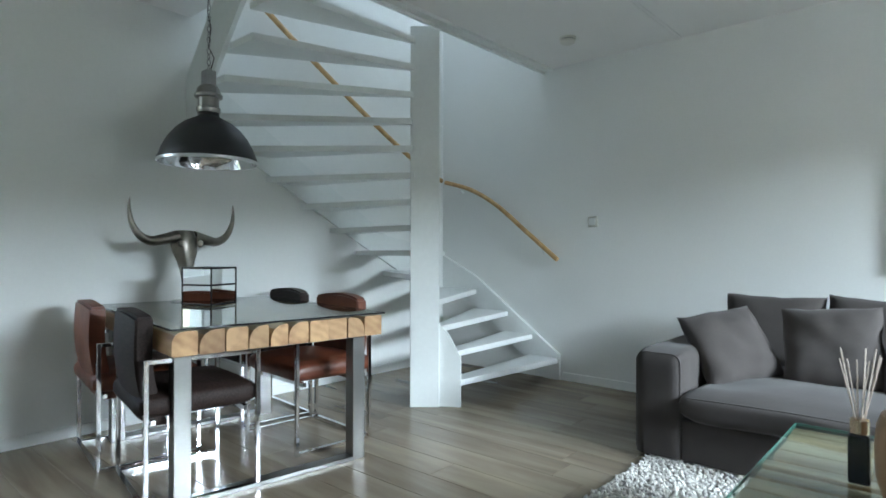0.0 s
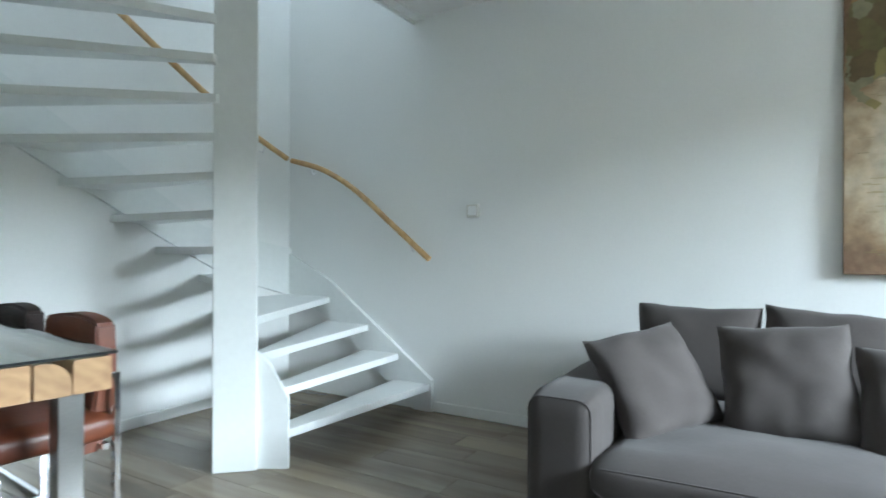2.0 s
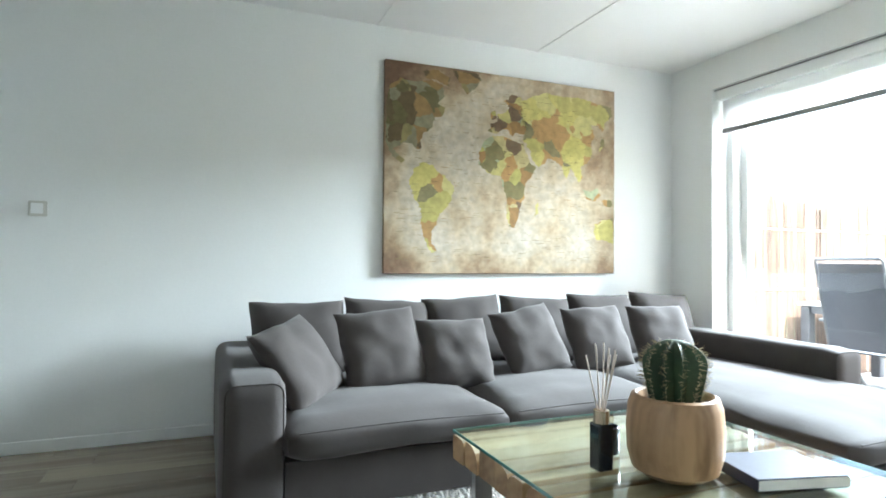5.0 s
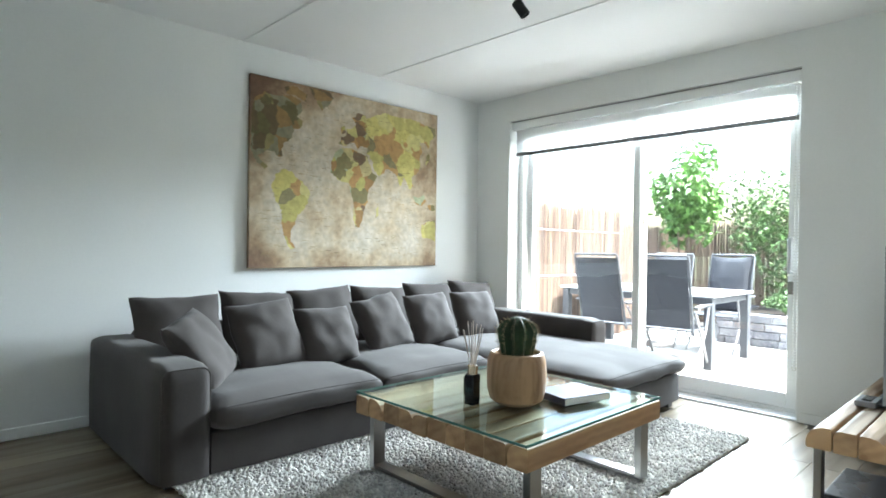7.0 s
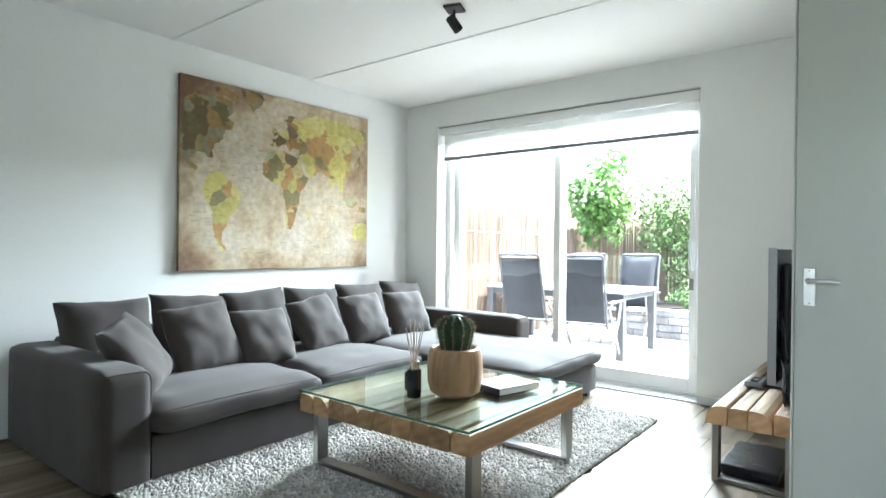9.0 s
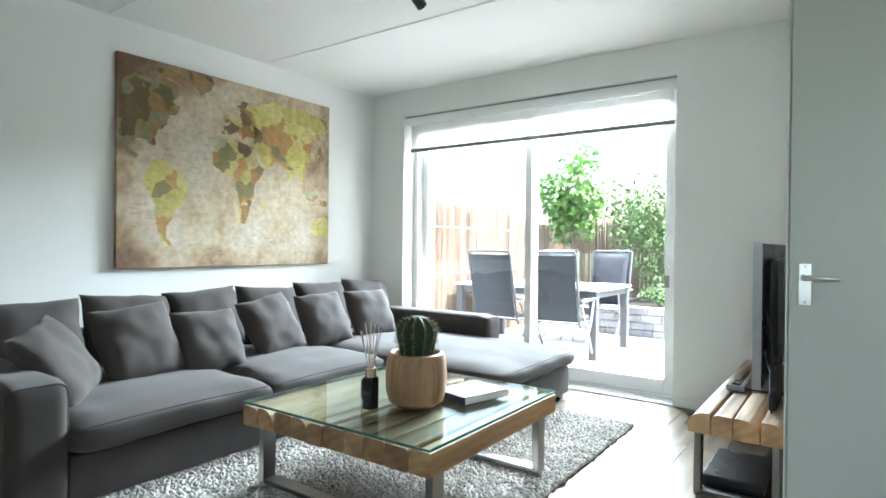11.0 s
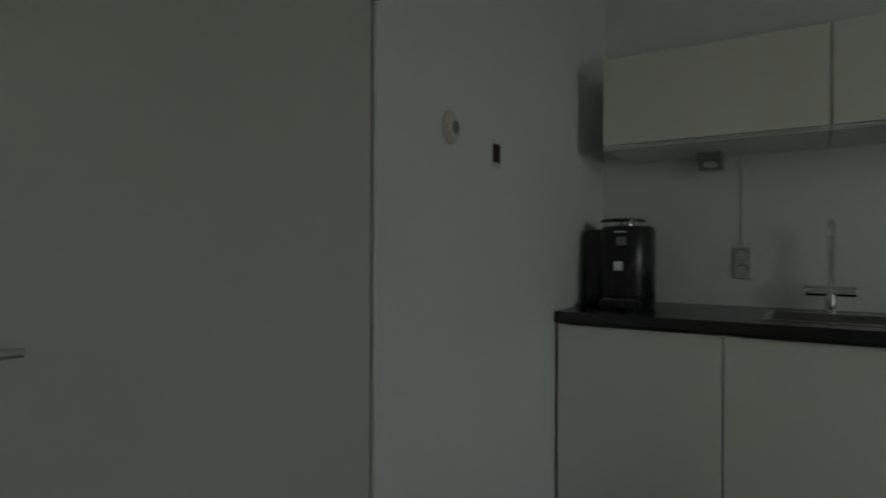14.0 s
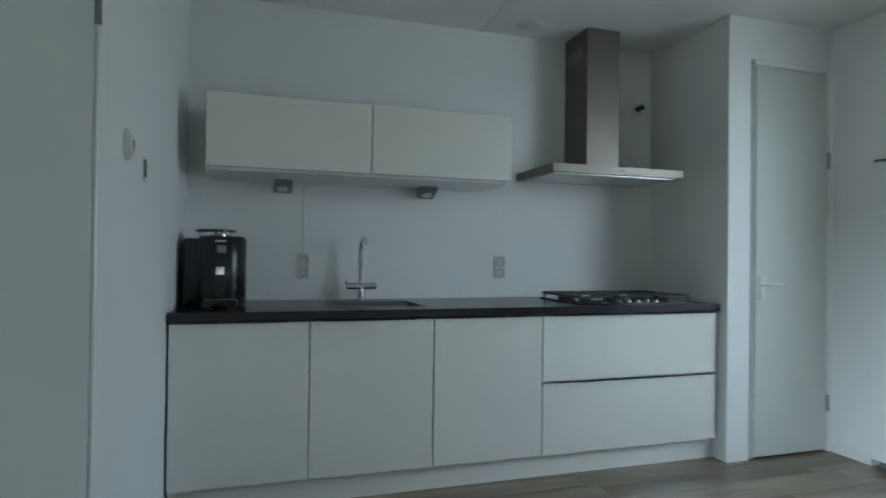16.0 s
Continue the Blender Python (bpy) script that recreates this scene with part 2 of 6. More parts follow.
M["paper"] = material("paper", (0.72, 0.70, 0.66), 0.8, grain=0.08, grain_size=200, stretch=(0.05, 0.05, 6))
M["skull"] = material("aged_cast_aluminium", (0.27, 0.25, 0.22), 0.3, metal=1, grain=0.25, grain_size=18, bump=0.003, bump_size=30, second=(0.24, 0.22, 0.19), second_size=9)
M["plug"] = material("white_plastic", (0.66, 0.65, 0.60), 0.35, grain=0.01)
M["grey"] = material("grey_metal", (0.30, 0.30, 0.31), 0.4, metal=0.7, grain=0.05)
M["reedmat"] = material("reed_screen", (0.20, 0.145, 0.115), 0.85, grain=0.3, grain_size=60, stretch=(1, 1, 0.08), second=(0.12, 0.085, 0.07), second_size=7, vary=0.3)
M["slate"] = material("stacked_stone", (0.20, 0.20, 0.215), 0.8, grain=0.25, grain_size=35, bump=0.006, bump_size=30, second=(0.13, 0.13, 0.15), second_size=6, vary=0.3)
M["patio"] = material("concrete_paver", (0.30, 0.295, 0.29), 0.8, grain=0.15, grain_size=80, bump=0.002, second=(0.34, 0.33, 0.32), second_size=5, vary=0.06)
M["lawn"] = material("garden_ground", (0.08, 0.10, 0.05), 0.95, grain=0.4, grain_size=30, bump=0.02)
M["leaf"] = material("leaf_green", (0.07, 0.15, 0.028), 0.5, grain=0.15, grain_size=10, vary=0.35)
M["leaf2"] = material("shrub_leaf", (0.06, 0.12, 0.03), 0.55, grain=0.15, grain_size=10, vary=0.35)
M["bark"] = material("bark", (0.10, 0.075, 0.055), 0.9, grain=0.3, grain_size=60, bump=0.005)
M["outdoor"] = material("anthracite_outdoor_frame", (0.06, 0.065, 0.075), 0.45, grain=0.08)
M["mesh"] = material("charcoal_textile_mesh", (0.018, 0.021, 0.030), 0.75, grain=0.15, grain_size=250, bump=0.001, bump_size=400)
M["tabletop"] = material("pale_outdoor_tabletop", (0.55, 0.56, 0.58), 0.3, grain=0.03)
M["brick"] = material("house_brick", (0.28, 0.16, 0.11), 0.85, grain=0.2, grain_size=25, bump=0.004)
M["blind"] = material("white_blind_fabric", (0.80, 0.80, 0.79), 0.8, grain=0.02, grain_size=200)
blind_b = M["blind"].node_tree.nodes["Principled BSDF"]
blind_b.inputs["Transmission Weight"].default_value = 0.6

# ---- building tools ----
def mesh_from(bm, name, mat, smooth=False):
    me = bpy.data.meshes.new(name)
    bm.to_mesh(me)
    bm.free()
    for m in (mat if isinstance(mat, (list, tuple)) else [mat]):
        me.materials.append(m)
    if smooth:
        me.polygons.foreach_set("use_smooth", [True] * len(me.polygons))
        me.set_sharp_from_angle(angle=radians(38))
    return me


def part(name, bm, mat, parent=None, label="", smooth=False, kind=""):
    """Links a bmesh as one mesh object under a thing or under a part."""
    ob = new(name, mesh_from(bm, name, mat, smooth))
    if parent is not None:
        ob.parent = parent
    return tagged(ob, label, kind=kind)


def thing(name, at, label, category, group="", rz=0):
    ob = new(name)
    ob.empty_display_size = 0.1
    ob.matrix_world = pose(*at, 0, 0, rz)
    return tagged(ob, label, category, group)


def add_box(bm, x0, y0, z0, x1, y1, z1, bevel=0.0, seg=2, mi=0, m=None):
    r = bmesh.ops.create_cube(bm, size=1)
    vs = r["verts"]
    for v in vs:
        v.co = Vector(((x0 + x1) / 2 + v.co.x * (x1 - x0), (y0 + y1) / 2 + v.co.y * (y1 - y0), (z0 + z1) / 2 + v.co.z * (z1 - z0)))
    fs = list({f for v in vs for f in v.link_faces})
    if bevel:
        es = list({e for v in vs for e in v.link_edges})
        out = bmesh.ops.bevel(bm, geom=es, offset=bevel, segments=seg, affect="EDGES", profile=0.5)
        vs = list({v for f in out["faces"] for v in f.verts} | {v for v in vs if v.is_valid})
        fs = list({f for v in vs for f in v.link_faces})
    for f in fs:
        f.material_index = mi
    if m is not None:
        bmesh.ops.transform(bm, matrix=m, verts=vs)
    return vs


def box(x0, y0, z0, x1, y1, z1, bevel=0.0, seg=2):
    bm = bmesh.new()
    add_box(bm, x0, y0, z0, x1, y1, z1, bevel, seg)
    return bm


def add_tube(bm, pts, r, sides=10, cap=True, square=False):
    """A tube along points; r may be one radius or a list."""
    pts = [Vector(p) for p in pts]
    rs = r if isinstance(r, (list, tuple)) else [r] * len(pts)
    rings, up = [], None
    for i, p in enumerate(pts):
        d = (pts[min(i + 1, len(pts) - 1)] - pts[max(i - 1, 0)]).normalized()
        if up is None:
            up = Vector((0, 0, 1)) if abs(d.z) < 0.9 else Vector((1, 0, 0))
        side = d.cross(up).normalized()
        up = side.cross(d).normalized()
        ring = []
        for k in range(sides):
            a = 2 * math.pi * (k + (0.5 if square else 0)) / sides
            ring.append(bm.verts.new(p + (side * math.cos(a) + up * math.sin(a)) * rs[i]))
        rings.append(ring)
    for a, b in zip(rings, rings[1:]):
        for k in range(sides):
            bm.faces.new((a[k], a[(k + 1) % sides], b[(k + 1) % sides], b[k]))
    if cap:
        bm.faces.new(rings[0][::-1])
        bm.faces.new(rings[-1])
    bm.normal_update()
    return bm


def tube(pts, r, sides=10):
    return add_tube(bmesh.new(), pts, r, sides)


def add_lathe(bm, profile, n=40, at=(0, 0, 0), mi=0):
    """Turns (radius, height) pairs round the z axis."""
    rings = []
    for r, z in profile:
        if r < 1e-5:
            rings.append([bm.verts.new((at[0], at[1], at[2] + z))])
        else:
            rings.append([bm.verts.new((at[0] + r * math.cos(2 * math.pi * k / n), at[1] + r * math.sin(2 * math.pi * k / n), at[2] + z)) for k in range(n)])
    for a, b in zip(rings, rings[1:]):
        for k in range(n):
            q = [a[k % len(a)], a[(k + 1) % len(a)], b[(k + 1) % len(b)], b[k % len(b)]]
            q = list(dict.fromkeys(q))
            if len(q) > 2:
                f = bm.faces.new(q)
                f.material_index = mi
    return bm


def lathe(profile, n=40):
    return add_lathe(bmesh.new(), profile, n)


def add_prism(bm, outline, z0, z1, bevel=0.0):
    """An outline of (x, y), counter-clockwise, raised from z0 to z1."""
    lo = [bm.verts.new((x, y, z0)) for x, y in outline]
    hi = [bm.verts.new((x, y, z1)) for x, y in outline]
    n = len(outline)
    fs = [bm.faces.new(lo[::-1]), bm.faces.new(hi)]
    fs += [bm.faces.new((lo[k], lo[(k + 1) % n], hi[(k + 1) % n], hi[k])) for k in range(n)]
    bm.normal_update()
    bmesh.ops.recalc_face_normals(bm, faces=fs)
    if bevel:
        bmesh.ops.bevel(bm, geom=list({e for f in fs for e in f.edges}), offset=bevel, segments=2, affect="EDGES")
    return bm


def side_prism(outline, a0, a1, axis="y"):
    """An outline in a standing plane, pushed along the other axis: (x, z) along y, or (y, z) along x."""
    bm = bmesh.new()
    put = (lambda u, w, a: (u, a, w)) if axis == "y" else (lambda u, w, a: (a, u, w))
    lo = [bm.verts.new(put(u, w, a0)) for u, w in outline]
    hi = [bm.verts.new(put(u, w, a1)) for u, w in outline]
    n = len(outline)
    bm.faces.new(lo[::-1]), bm.faces.new(hi)
    for k in range(n):
        bm.faces.new((lo[k], lo[(k + 1) % n], hi[(k + 1) % n], hi[k]))
    bmesh.ops.recalc_face_normals(bm, faces=bm.faces[:])
    return bm


def cushion(w, d, h, seed, puff=1.0, crumple=0.012, n=18, corner=0.35):
    """A stuffed cushion lying flat: w by d, h thick in the middle, with pinched seams, drawn-out corners and soft folds."""
    bm = bmesh.new()
    top, bot = {}, {}
    for i in range(n + 1):
        for j in range(n + 1):
            u, v = 2 * i / n - 1, 2 * j / n - 1
            # sides drawn in a little between the corners
            x = u * w / 2 * (1 - 0.05 * puff * (1 - v * v) * abs(u) ** 3)
            y = v * d / 2 * (1 - 0.05 * puff * (1 - u * u) * abs(v) ** 3)
            t = max(0.0, (1 - abs(u) ** 3.2) * (1 - abs(v) ** 3.2)) ** 0.5
            k = crumple * (0.12 + 0.88 * max(abs(u), abs(v)) ** 3)
            f1 = noise.noise((u * 1.6 + seed, v * 1.6, seed * 1.7)) * 0.8 + noise.noise((u * 4 + seed, v * 4, seed)) * 0.55
            rad = math.atan2(v, u)
            fold = abs(noise.noise((u * 3.2 + seed, v * 3.2 - seed, 4.0))) ** 0.6
            f1 += 0.4 * fold * max(abs(u), abs(v)) + 0.5 * math.sin(rad * 9 + seed + 3 * noise.noise((u * 2, v * 2, seed))) * max(abs(u), abs(v)) ** 3
            f2 = noise.noise((u * 1.6 - seed, v * 1.6, seed * 2.3 + 5)) * 1.2
            edge = i in (0, n) or j in (0, n)
            z = t * h / 2
            jig = Vector((noise.noise((u * 2, v * 2, seed + 9)), noise.noise((u * 2, v * 2, seed + 17)), noise.noise((u * 2, v * 2, seed + 27)))) * crumple * 2.2
            a = bm.verts.new(Vector((x, y, z + f1 * k * (0 if edge else 1))) + jig)
            top[i, j] = a
            bot[i, j] = a if edge else bm.verts.new(Vector((x, y, -z + f2 * k)) + jig)
    for i in range(n):
        for j in range(n):
            bm.faces.new((top[i, j], top[i + 1, j], top[i + 1, j + 1], top[i, j + 1]))
            bm.faces.new((bot[i, j + 1], bot[i + 1, j + 1], bot[i + 1, j], bot[i, j]))
    return bm


def slab_cushion(w, d, h, seed, crown=0.03, crumple=0.006, nx=22, ny=18, r=0.065):
    """A boxy seat cushion with rounded borders, standing on z = 0, crowned on top."""
    bm = bmesh.new()
    add_box(bm, -w / 2, -d / 2, 0, w / 2, d / 2, h)
    bmesh.ops.subdivide_edges(bm, edges=bm.edges[:], cuts=14, use_grid_fill=True)
    for v in bm.verts:
        u, q, t = v.co.x / (w / 2), v.co.y / (d / 2), v.co.z / h
        c = Vector((max(-w / 2 + r, min(w / 2 - r, v.co.x)), max(-d / 2 + r, min(d / 2 - r, v.co.y)), max(r, min(h - r, v.co.z))))
        off = v.co - c
        if off.length > 1e-6:
            v.co = c + off.normalized() * min(off.length, r)
        v.co.z += crown * (1 - u * u) * (1 - q * q) * t
        v.co.x += u * 0.02 * (1 - (2 * t - 1) ** 2)
        v.co.y += q * 0.02 * (1 - (2 * t - 1) ** 2)
        v.co.z -= 0.012 * abs(noise.noise(Vector((v.co.x * 3.0, v.co.y * 5.0, seed)))) ** 0.7 * t
        v.co += Vector((noise.noise(v.co * 7 + Vector((seed, 0, 0))), noise.noise(v.co * 7 + Vector((0, seed, 3))), noise.noise(v.co * 5 + Vector((0, 0, seed))) * 1.6)) * crumple
    return bm

# ---- the shell of the house ----
XW, XE, YN = -2.69, 3.30, 5.80       # west, east and north walls of the room
YK = -0.65                           # back wall of the kitchen
XH, YH = 1.30, 2.045                  # corner of the wall round the hall
HC = 2.60                            # ceiling height
WY0, WY1, WZ1 = 2.89, 5.385, 2.355    # garden door opening


def wall(name, boxes, mat="wall", label="smooth white painted plaster wall"):
    bm = bmesh.new()
    for b in boxes:
        add_box(bm, *b)
    return part(name, bm, M[mat], None, label, kind="structure")


wall("wall_north", [(XW - 0.2, YN, -0.1, XE + 0.35, YN + 0.25, 5.0)])
FWY0, FWY1, FWZ0, FWZ1 = 1.02, 2.26, 0.85, 2.37   # unseen front window, assumed from the light on the kitchen fronts
wall("wall_west", [(XW - 0.2, YK - 0.2, -0.1, XW, FWY0, 5.0), (XW - 0.2, FWY1, -0.1, XW, YN, 5.0), (XW - 0.2, FWY0, -0.1, XW, FWY1, FWZ0), (XW - 0.2, FWY0, FWZ1, XW, FWY1, 5.0)])
fw = new("window_2")
tagged(fw, "plain white framed front window, assumed and out of view", "", "", "structure")
bm = bmesh.new()
for b in ((FWY0, FWZ0, FWY0 + 0.06, FWZ1), (FWY1 - 0.06, FWZ0, FWY1, FWZ1), (FWY0 + 0.06, FWZ0, FWY1 - 0.06, FWZ0 + 0.06), (FWY0 + 0.06, FWZ1 - 0.06, FWY1 - 0.06, FWZ1)):
    add_box(bm, XW - 0.13, b[0], b[1], XW - 0.07, b[2], b[3])
part("window_frame", bm, M["frame"], fw)
fp = part("pane", box(XW - 0.105, FWY0 + 0.06, FWZ0 + 0.06, XW - 0.10, FWY1 - 0.06, FWZ1 - 0.06), M["glass"], fw, "clear glass pane")
fp.visible_shadow = False
XKW = -2.46                          # west side of the kitchen corner
wall("wall_west_kitchen", [(XW, YK, -0.1, XKW, 0.32, HC), (XW, 0.32, 1.76, XKW, 0.96, HC)])
wall("wall_east", [(XE, YH - 0.1, -0.1, XE + 0.35, WY0, HC + 0.3), (XE, WY1, -0.1, XE + 0.35, YN, HC + 0.3), (XE, WY0, WZ1, XE + 0.35, WY1, HC + 0.3)])
wall("wall_south_living", [(XH + 0.10, YH - 0.1, -0.1, XE, YH, HC)])
wall("wall_hall", [(XH, YK, -0.1, XH + 0.10, 1.090, HC), (XH, 1.090, 2.36, XH + 0.10, YH, HC)])
wall("wall_kitchen_back", [(-1.77, YK - 0.2, -0.1, XH + 0.10, YK, HC)])
wall("wall_kitchen_side", [(-1.77, YK, -0.1, -1.67, 0.06, HC)])
wall("wall_cupboard", [(-1.83, -0.04, -0.1, -1.77, 0.06, HC), (XKW, -0.04, 2.36, -1.83, 0.06, HC)])
wall("wall_cupboard_back", [(XKW, YK, -0.1, -1.77, YK + 0.1, HC)])
# hall behind the door
wall("wall_hall_far", [(2.9, YK, -0.1, 3.0, YH - 0.1, HC), (XH + 0.1, YK - 0.1, -0.1, 3.0, YK, HC)])
# stair opening, landing above
SX1, SY0 = -1.53, 3.30
ceil = bmesh.new()
for b in ((XW, YK, HC, SX1, SY0, HC + 0.25), (SX1, YK, HC, XE, YN, HC + 0.25), (XW, YK - 0.0, HC + 0.001, SX1, YK + 0.001, HC + 0.2)):
    add_box(ceil, *b)
part("ceiling", ceil, M["ceiling"], None, "white textured concrete plank ceiling", kind="structure")
wall("wall_landing", [(SX1, SY0, HC + 0.25, SX1 + 0.1, YN, 5.0), (XW, SY0 - 1.6, HC + 0.25, SX1 + 0.1, SY0 - 1.5, 5.0), (SX1, SY0 - 1.5, HC + 0.25, SX1 + 0.1, SY0, 5.0)])
wall("ceiling_landing", [(XW - 0.2, SY0 - 1.6, 4.9, SX1 + 0.1, YN + 0.1, 5.0)], "ceiling", "white ceiling of the landing upstairs")
# shallow joints between the ceiling planks
for x in (-0.40, 0.80, 2.02):
    j = bmesh.new()
    add_box(j, x - 0.012, YH if x > XH else YK, HC - 0.004, x + 0.012, YN, HC - 0.001)
    add_box(j, x - 0.018, YH if x > XH else YK, HC - 0.007, x - 0.012, YN, HC)
    part("trim_ceiling_joint", j, M["ceiling"], None, "filled joint between ceiling planks", kind="structure")
# boards round the stair opening
t = bmesh.new()
add_box(t, SX1 - 0.02, SY0, HC - 0.035, SX1, YN, HC + 0.26)
add_box(t, SX1, SY0, HC - 0.014, SX1 + 0.055, YN, HC)
add_box(t, SX1 + 0.055, SY0, HC - 0.022, SX1 + 0.075, YN, HC)
part("trim_stair_opening", t, M["stair"], None, "white board round the stair opening", kind="structure")

# skirting boards
def baseboard(x0, y0, x1, y1):
    b = box(x0, y0, 0.0, x1, y1, 0.068, 0.004, 1)
    part("baseboard", b, M["white"], None, "low white painted skirting board", kind="structure")


baseboard(-1.35, YN - 0.012, XE, YN)
baseboard(XW, 0.97, XW + 0.012, YN - 0.1)
baseboard(XKW, 0.06, XKW + 0.012, 0.32)
baseboard(XE - 0.012, YH, XE, WY0 - 0.02)
baseboard(XH - 0.012, 0.05, XH, 0.973)
baseboard(XH + 0.1, YH, XE - 0.012, YH + 0.012)

# ---- garden door: one fixed pane and one sliding leaf ----
fr = new("window_1")
tagged(fr, "wide white framed sliding glass garden door, closed", "", "", "structure")
FX = XE + 0.16
bm = bmesh.new()
add_box(bm, FX, WY0, 0.0, FX + 0.14, WY0 + 0.05, WZ1, 0.003, 1)
add_box(bm, FX, WY1 - 0.05, 0.0, FX + 0.14, WY1, WZ1, 0.003, 1)
add_box(bm, FX, WY0 + 0.05, WZ1 - 0.07, FX + 0.14, WY1 - 0.05, WZ1, 0.003, 1)
add_box(bm, FX, WY0 + 0.05, 0.0, FX + 0.14, WY1 - 0.05, 0.035, 0.003, 1)
part("window_frame", bm, M["frame"], fr)
MY = 4.10
for nm, y0, y1, x in (("fixed_pane", MY, WY1 - 0.05, FX + 0.08), ("sliding_leaf", WY0 + 0.05, MY + 0.07, FX + 0.012)):
    bm = bmesh.new()
    w = 0.062
    bot = 0.105 if nm == "sliding_leaf" else 0.08
    add_box(bm, x, y0, 0.035, x + 0.05, y0 + w, WZ1 - 0.07, 0.004, 1)
    add_box(bm, x, y1 - w, 0.035, x + 0.05, y1, WZ1 - 0.07, 0.004, 1)
    add_box(bm, x, y0 + w, 0.035, x + 0.05, y1 - w, 0.035 + bot, 0.004, 1)
    add_box(bm, x, y0 + w, WZ1 - 0.14, x + 0.05, y1 - w, WZ1 - 0.07, 0.004, 1)
    leaf = part(nm, bm, M["frame"], fr)
    pane = part("pane", box(x + 0.02, y0 + w, 0.035 + bot, x + 0.026, y1 - w, WZ1 - 0.14), M["glass"], leaf, "clear glass pane")
    pane.visible_shadow = False
# brush seal and lock edge of the sliding leaf
part("meeting_strip", box(FX + 0.064, MY + 0.01, 0.04, FX + 0.078, MY + 0.035, WZ1 - 0.1), M["gold"], fr, "metal strip on the meeting stile")
h = add_tube(bmesh.new(), [(FX + 0.01, WY0 + 0.09, 0.98), (FX - 0.045, WY0 + 0.09, 0.985), (FX - 0.052, WY0 + 0.09, 1.0), (FX - 0.052, WY0 + 0.09, 1.2), (FX - 0.045, WY0 + 0.09, 1.215), (FX + 0.01, WY0 + 0.09, 1.22)], 0.011, 10)
part("door_handle", h, M["alu"], fr, "white-grey bar handle", smooth=True)
part("lock_plate", box(FX + 0.002, WY0 + 0.075, 0.83, FX + 0.012, WY0 + 0.11, 0.92, 0.003), M["steel"], fr, "small steel lock plate")
part("window_sill", box(XE + 0.002, WY0, -0.005, FX, WY1, 0.012, 0.003, 1), M["frame"], fr, "low white threshold")
part("window_reveal", box(XE + 0.30, WY0 - 0.06, -0.1, XE + 0.36, WY0, WZ1, 0.0), M["frame"], fr)

# ---- roller blind in the opening ----
bl = thing("roller_blind", (XE + 0.03, WY0, WZ1), "white roller blind, nearly fully raised, with a bead chain", "blind")
L = WY1 - WY0
part("cassette", box(0.0, 0.01, -0.085, 0.10, L - 0.01, -0.003, 0.006), M["frame"], bl)
part("top_rail", box(-0.012, 0.0, -0.012, 0.0, L, -0.004, 0.0), M["grey"], bl, "thin grey rail edge")
part("fabric", box(0.045, 0.03, -0.30, 0.047, L - 0.03, -0.08), M["blind"], bl, "translucent white fabric")
part("bottom_bar", box(0.036, 0.03, -0.335, 0.056, L - 0.03, -0.30, 0.006), M["grey"], bl, "grey aluminium bottom bar")
bm = bmesh.new()
for side in (0, 1):
    for i in range(92):
        z = -0.09 - i * 0.021
        add_lathe(bm, [(0, -0.005), (0.0045, -0.0025), (0.0045, 0.0025), (0, 0.005)], 6, (-0.012 + 0.0 * side, 0.012 + 0.022 * side, z))
part("bead_chain", bm, M["plug"], bl, "white bead chain", kind="stuff", smooth=True)
part("chain_weight", tube([(-0.012, 0.012, -2.0), (-0.012, 0.016, -2.02), (-0.012, 0.03, -2.02), (-0.012, 0.034, -2.0)], 0.005, 8), M["plug"], bl)
vent = thing("window_vent", (FX - 0.03, MY + 0.02, WZ1 - 0.135), "slim white ventilation grille above the glass", "vent")
part("grille_body", box(0, 0, 0, 0.03, 1.18, 0.05, 0.004), M["frame"], vent)
part("slot", box(-0.003, 0.02, 0.012, 0.0, 1.16, 0.022), M["grey"], vent, "dark air slot")

# ---- doors ----
def room_door(name, label, m, width=0.90, jamb=0.078):
    """A flush door leaf in its frame; x along the leaf from the hinge, the room on the -y side."""
    d = new(name)
    d.matrix_world = m
    tagged(d, label, "", "", "structure")
    H = 2.33
    bm = bmesh.new()
    for b in ((-jamb, -0.010, 0, 0.0, 0.10, H + 0.03), (width, 0.004, 0, width + 0.008, 0.10, H + 0.03), (0.0, 0.004, H, width, 0.10, H + 0.03)):
        add_box(bm, *b, 0.004, 1)
    part("door_frame", bm, M["white"], d)
    part("door_leaf", box(0.004, 0.0, 0.012, width - 0.003, 0.04, H - 0.004, 0.003, 1), M["doorpaint"], d)
    for z in (0.25, 1.74):
        part("hinge", tube([(0.0, -0.006, z), (0.0, -0.006, z + 0.1)], 0.008, 8), M["grey"], d, "dark steel hinge", smooth=True)
    hx = width - 0.05
    plate = part("handle_plate", box(hx - 0.020, -0.008, 0.935, hx + 0.020, 0.0, 1.078, 0.003), M["alu"], d, "satin aluminium handle plate")
    lever = add_tube(bmesh.new(), [(hx, 0.0, 1.03), (hx, -0.047, 1.03), (hx - 0.012, -0.055, 1.03), (hx - 0.06, -0.056, 1.0301), (hx - 0.098, -0.052, 1.028)], [0.010, 0.009, 0.009, 0.008, 0.006], 12)
    part("lever", lever, M["alu"], plate, "satin lever", smooth=True)
    part("rose", lathe([(0, 0.004), (0.013, 0.003), (0.014, 0)], 20), M["alu"], plate, "round lever collar").matrix_local = pose(hx, -0.008, 1.03, 90)
    for z in (0.946, 1.066):
        part("screw", lathe([(0, 0.002), (0.003, 0.001), (0.003, 0)], 8), M["grey"], plate).matrix_local = pose(hx, -0.008, z, 90)
    return d


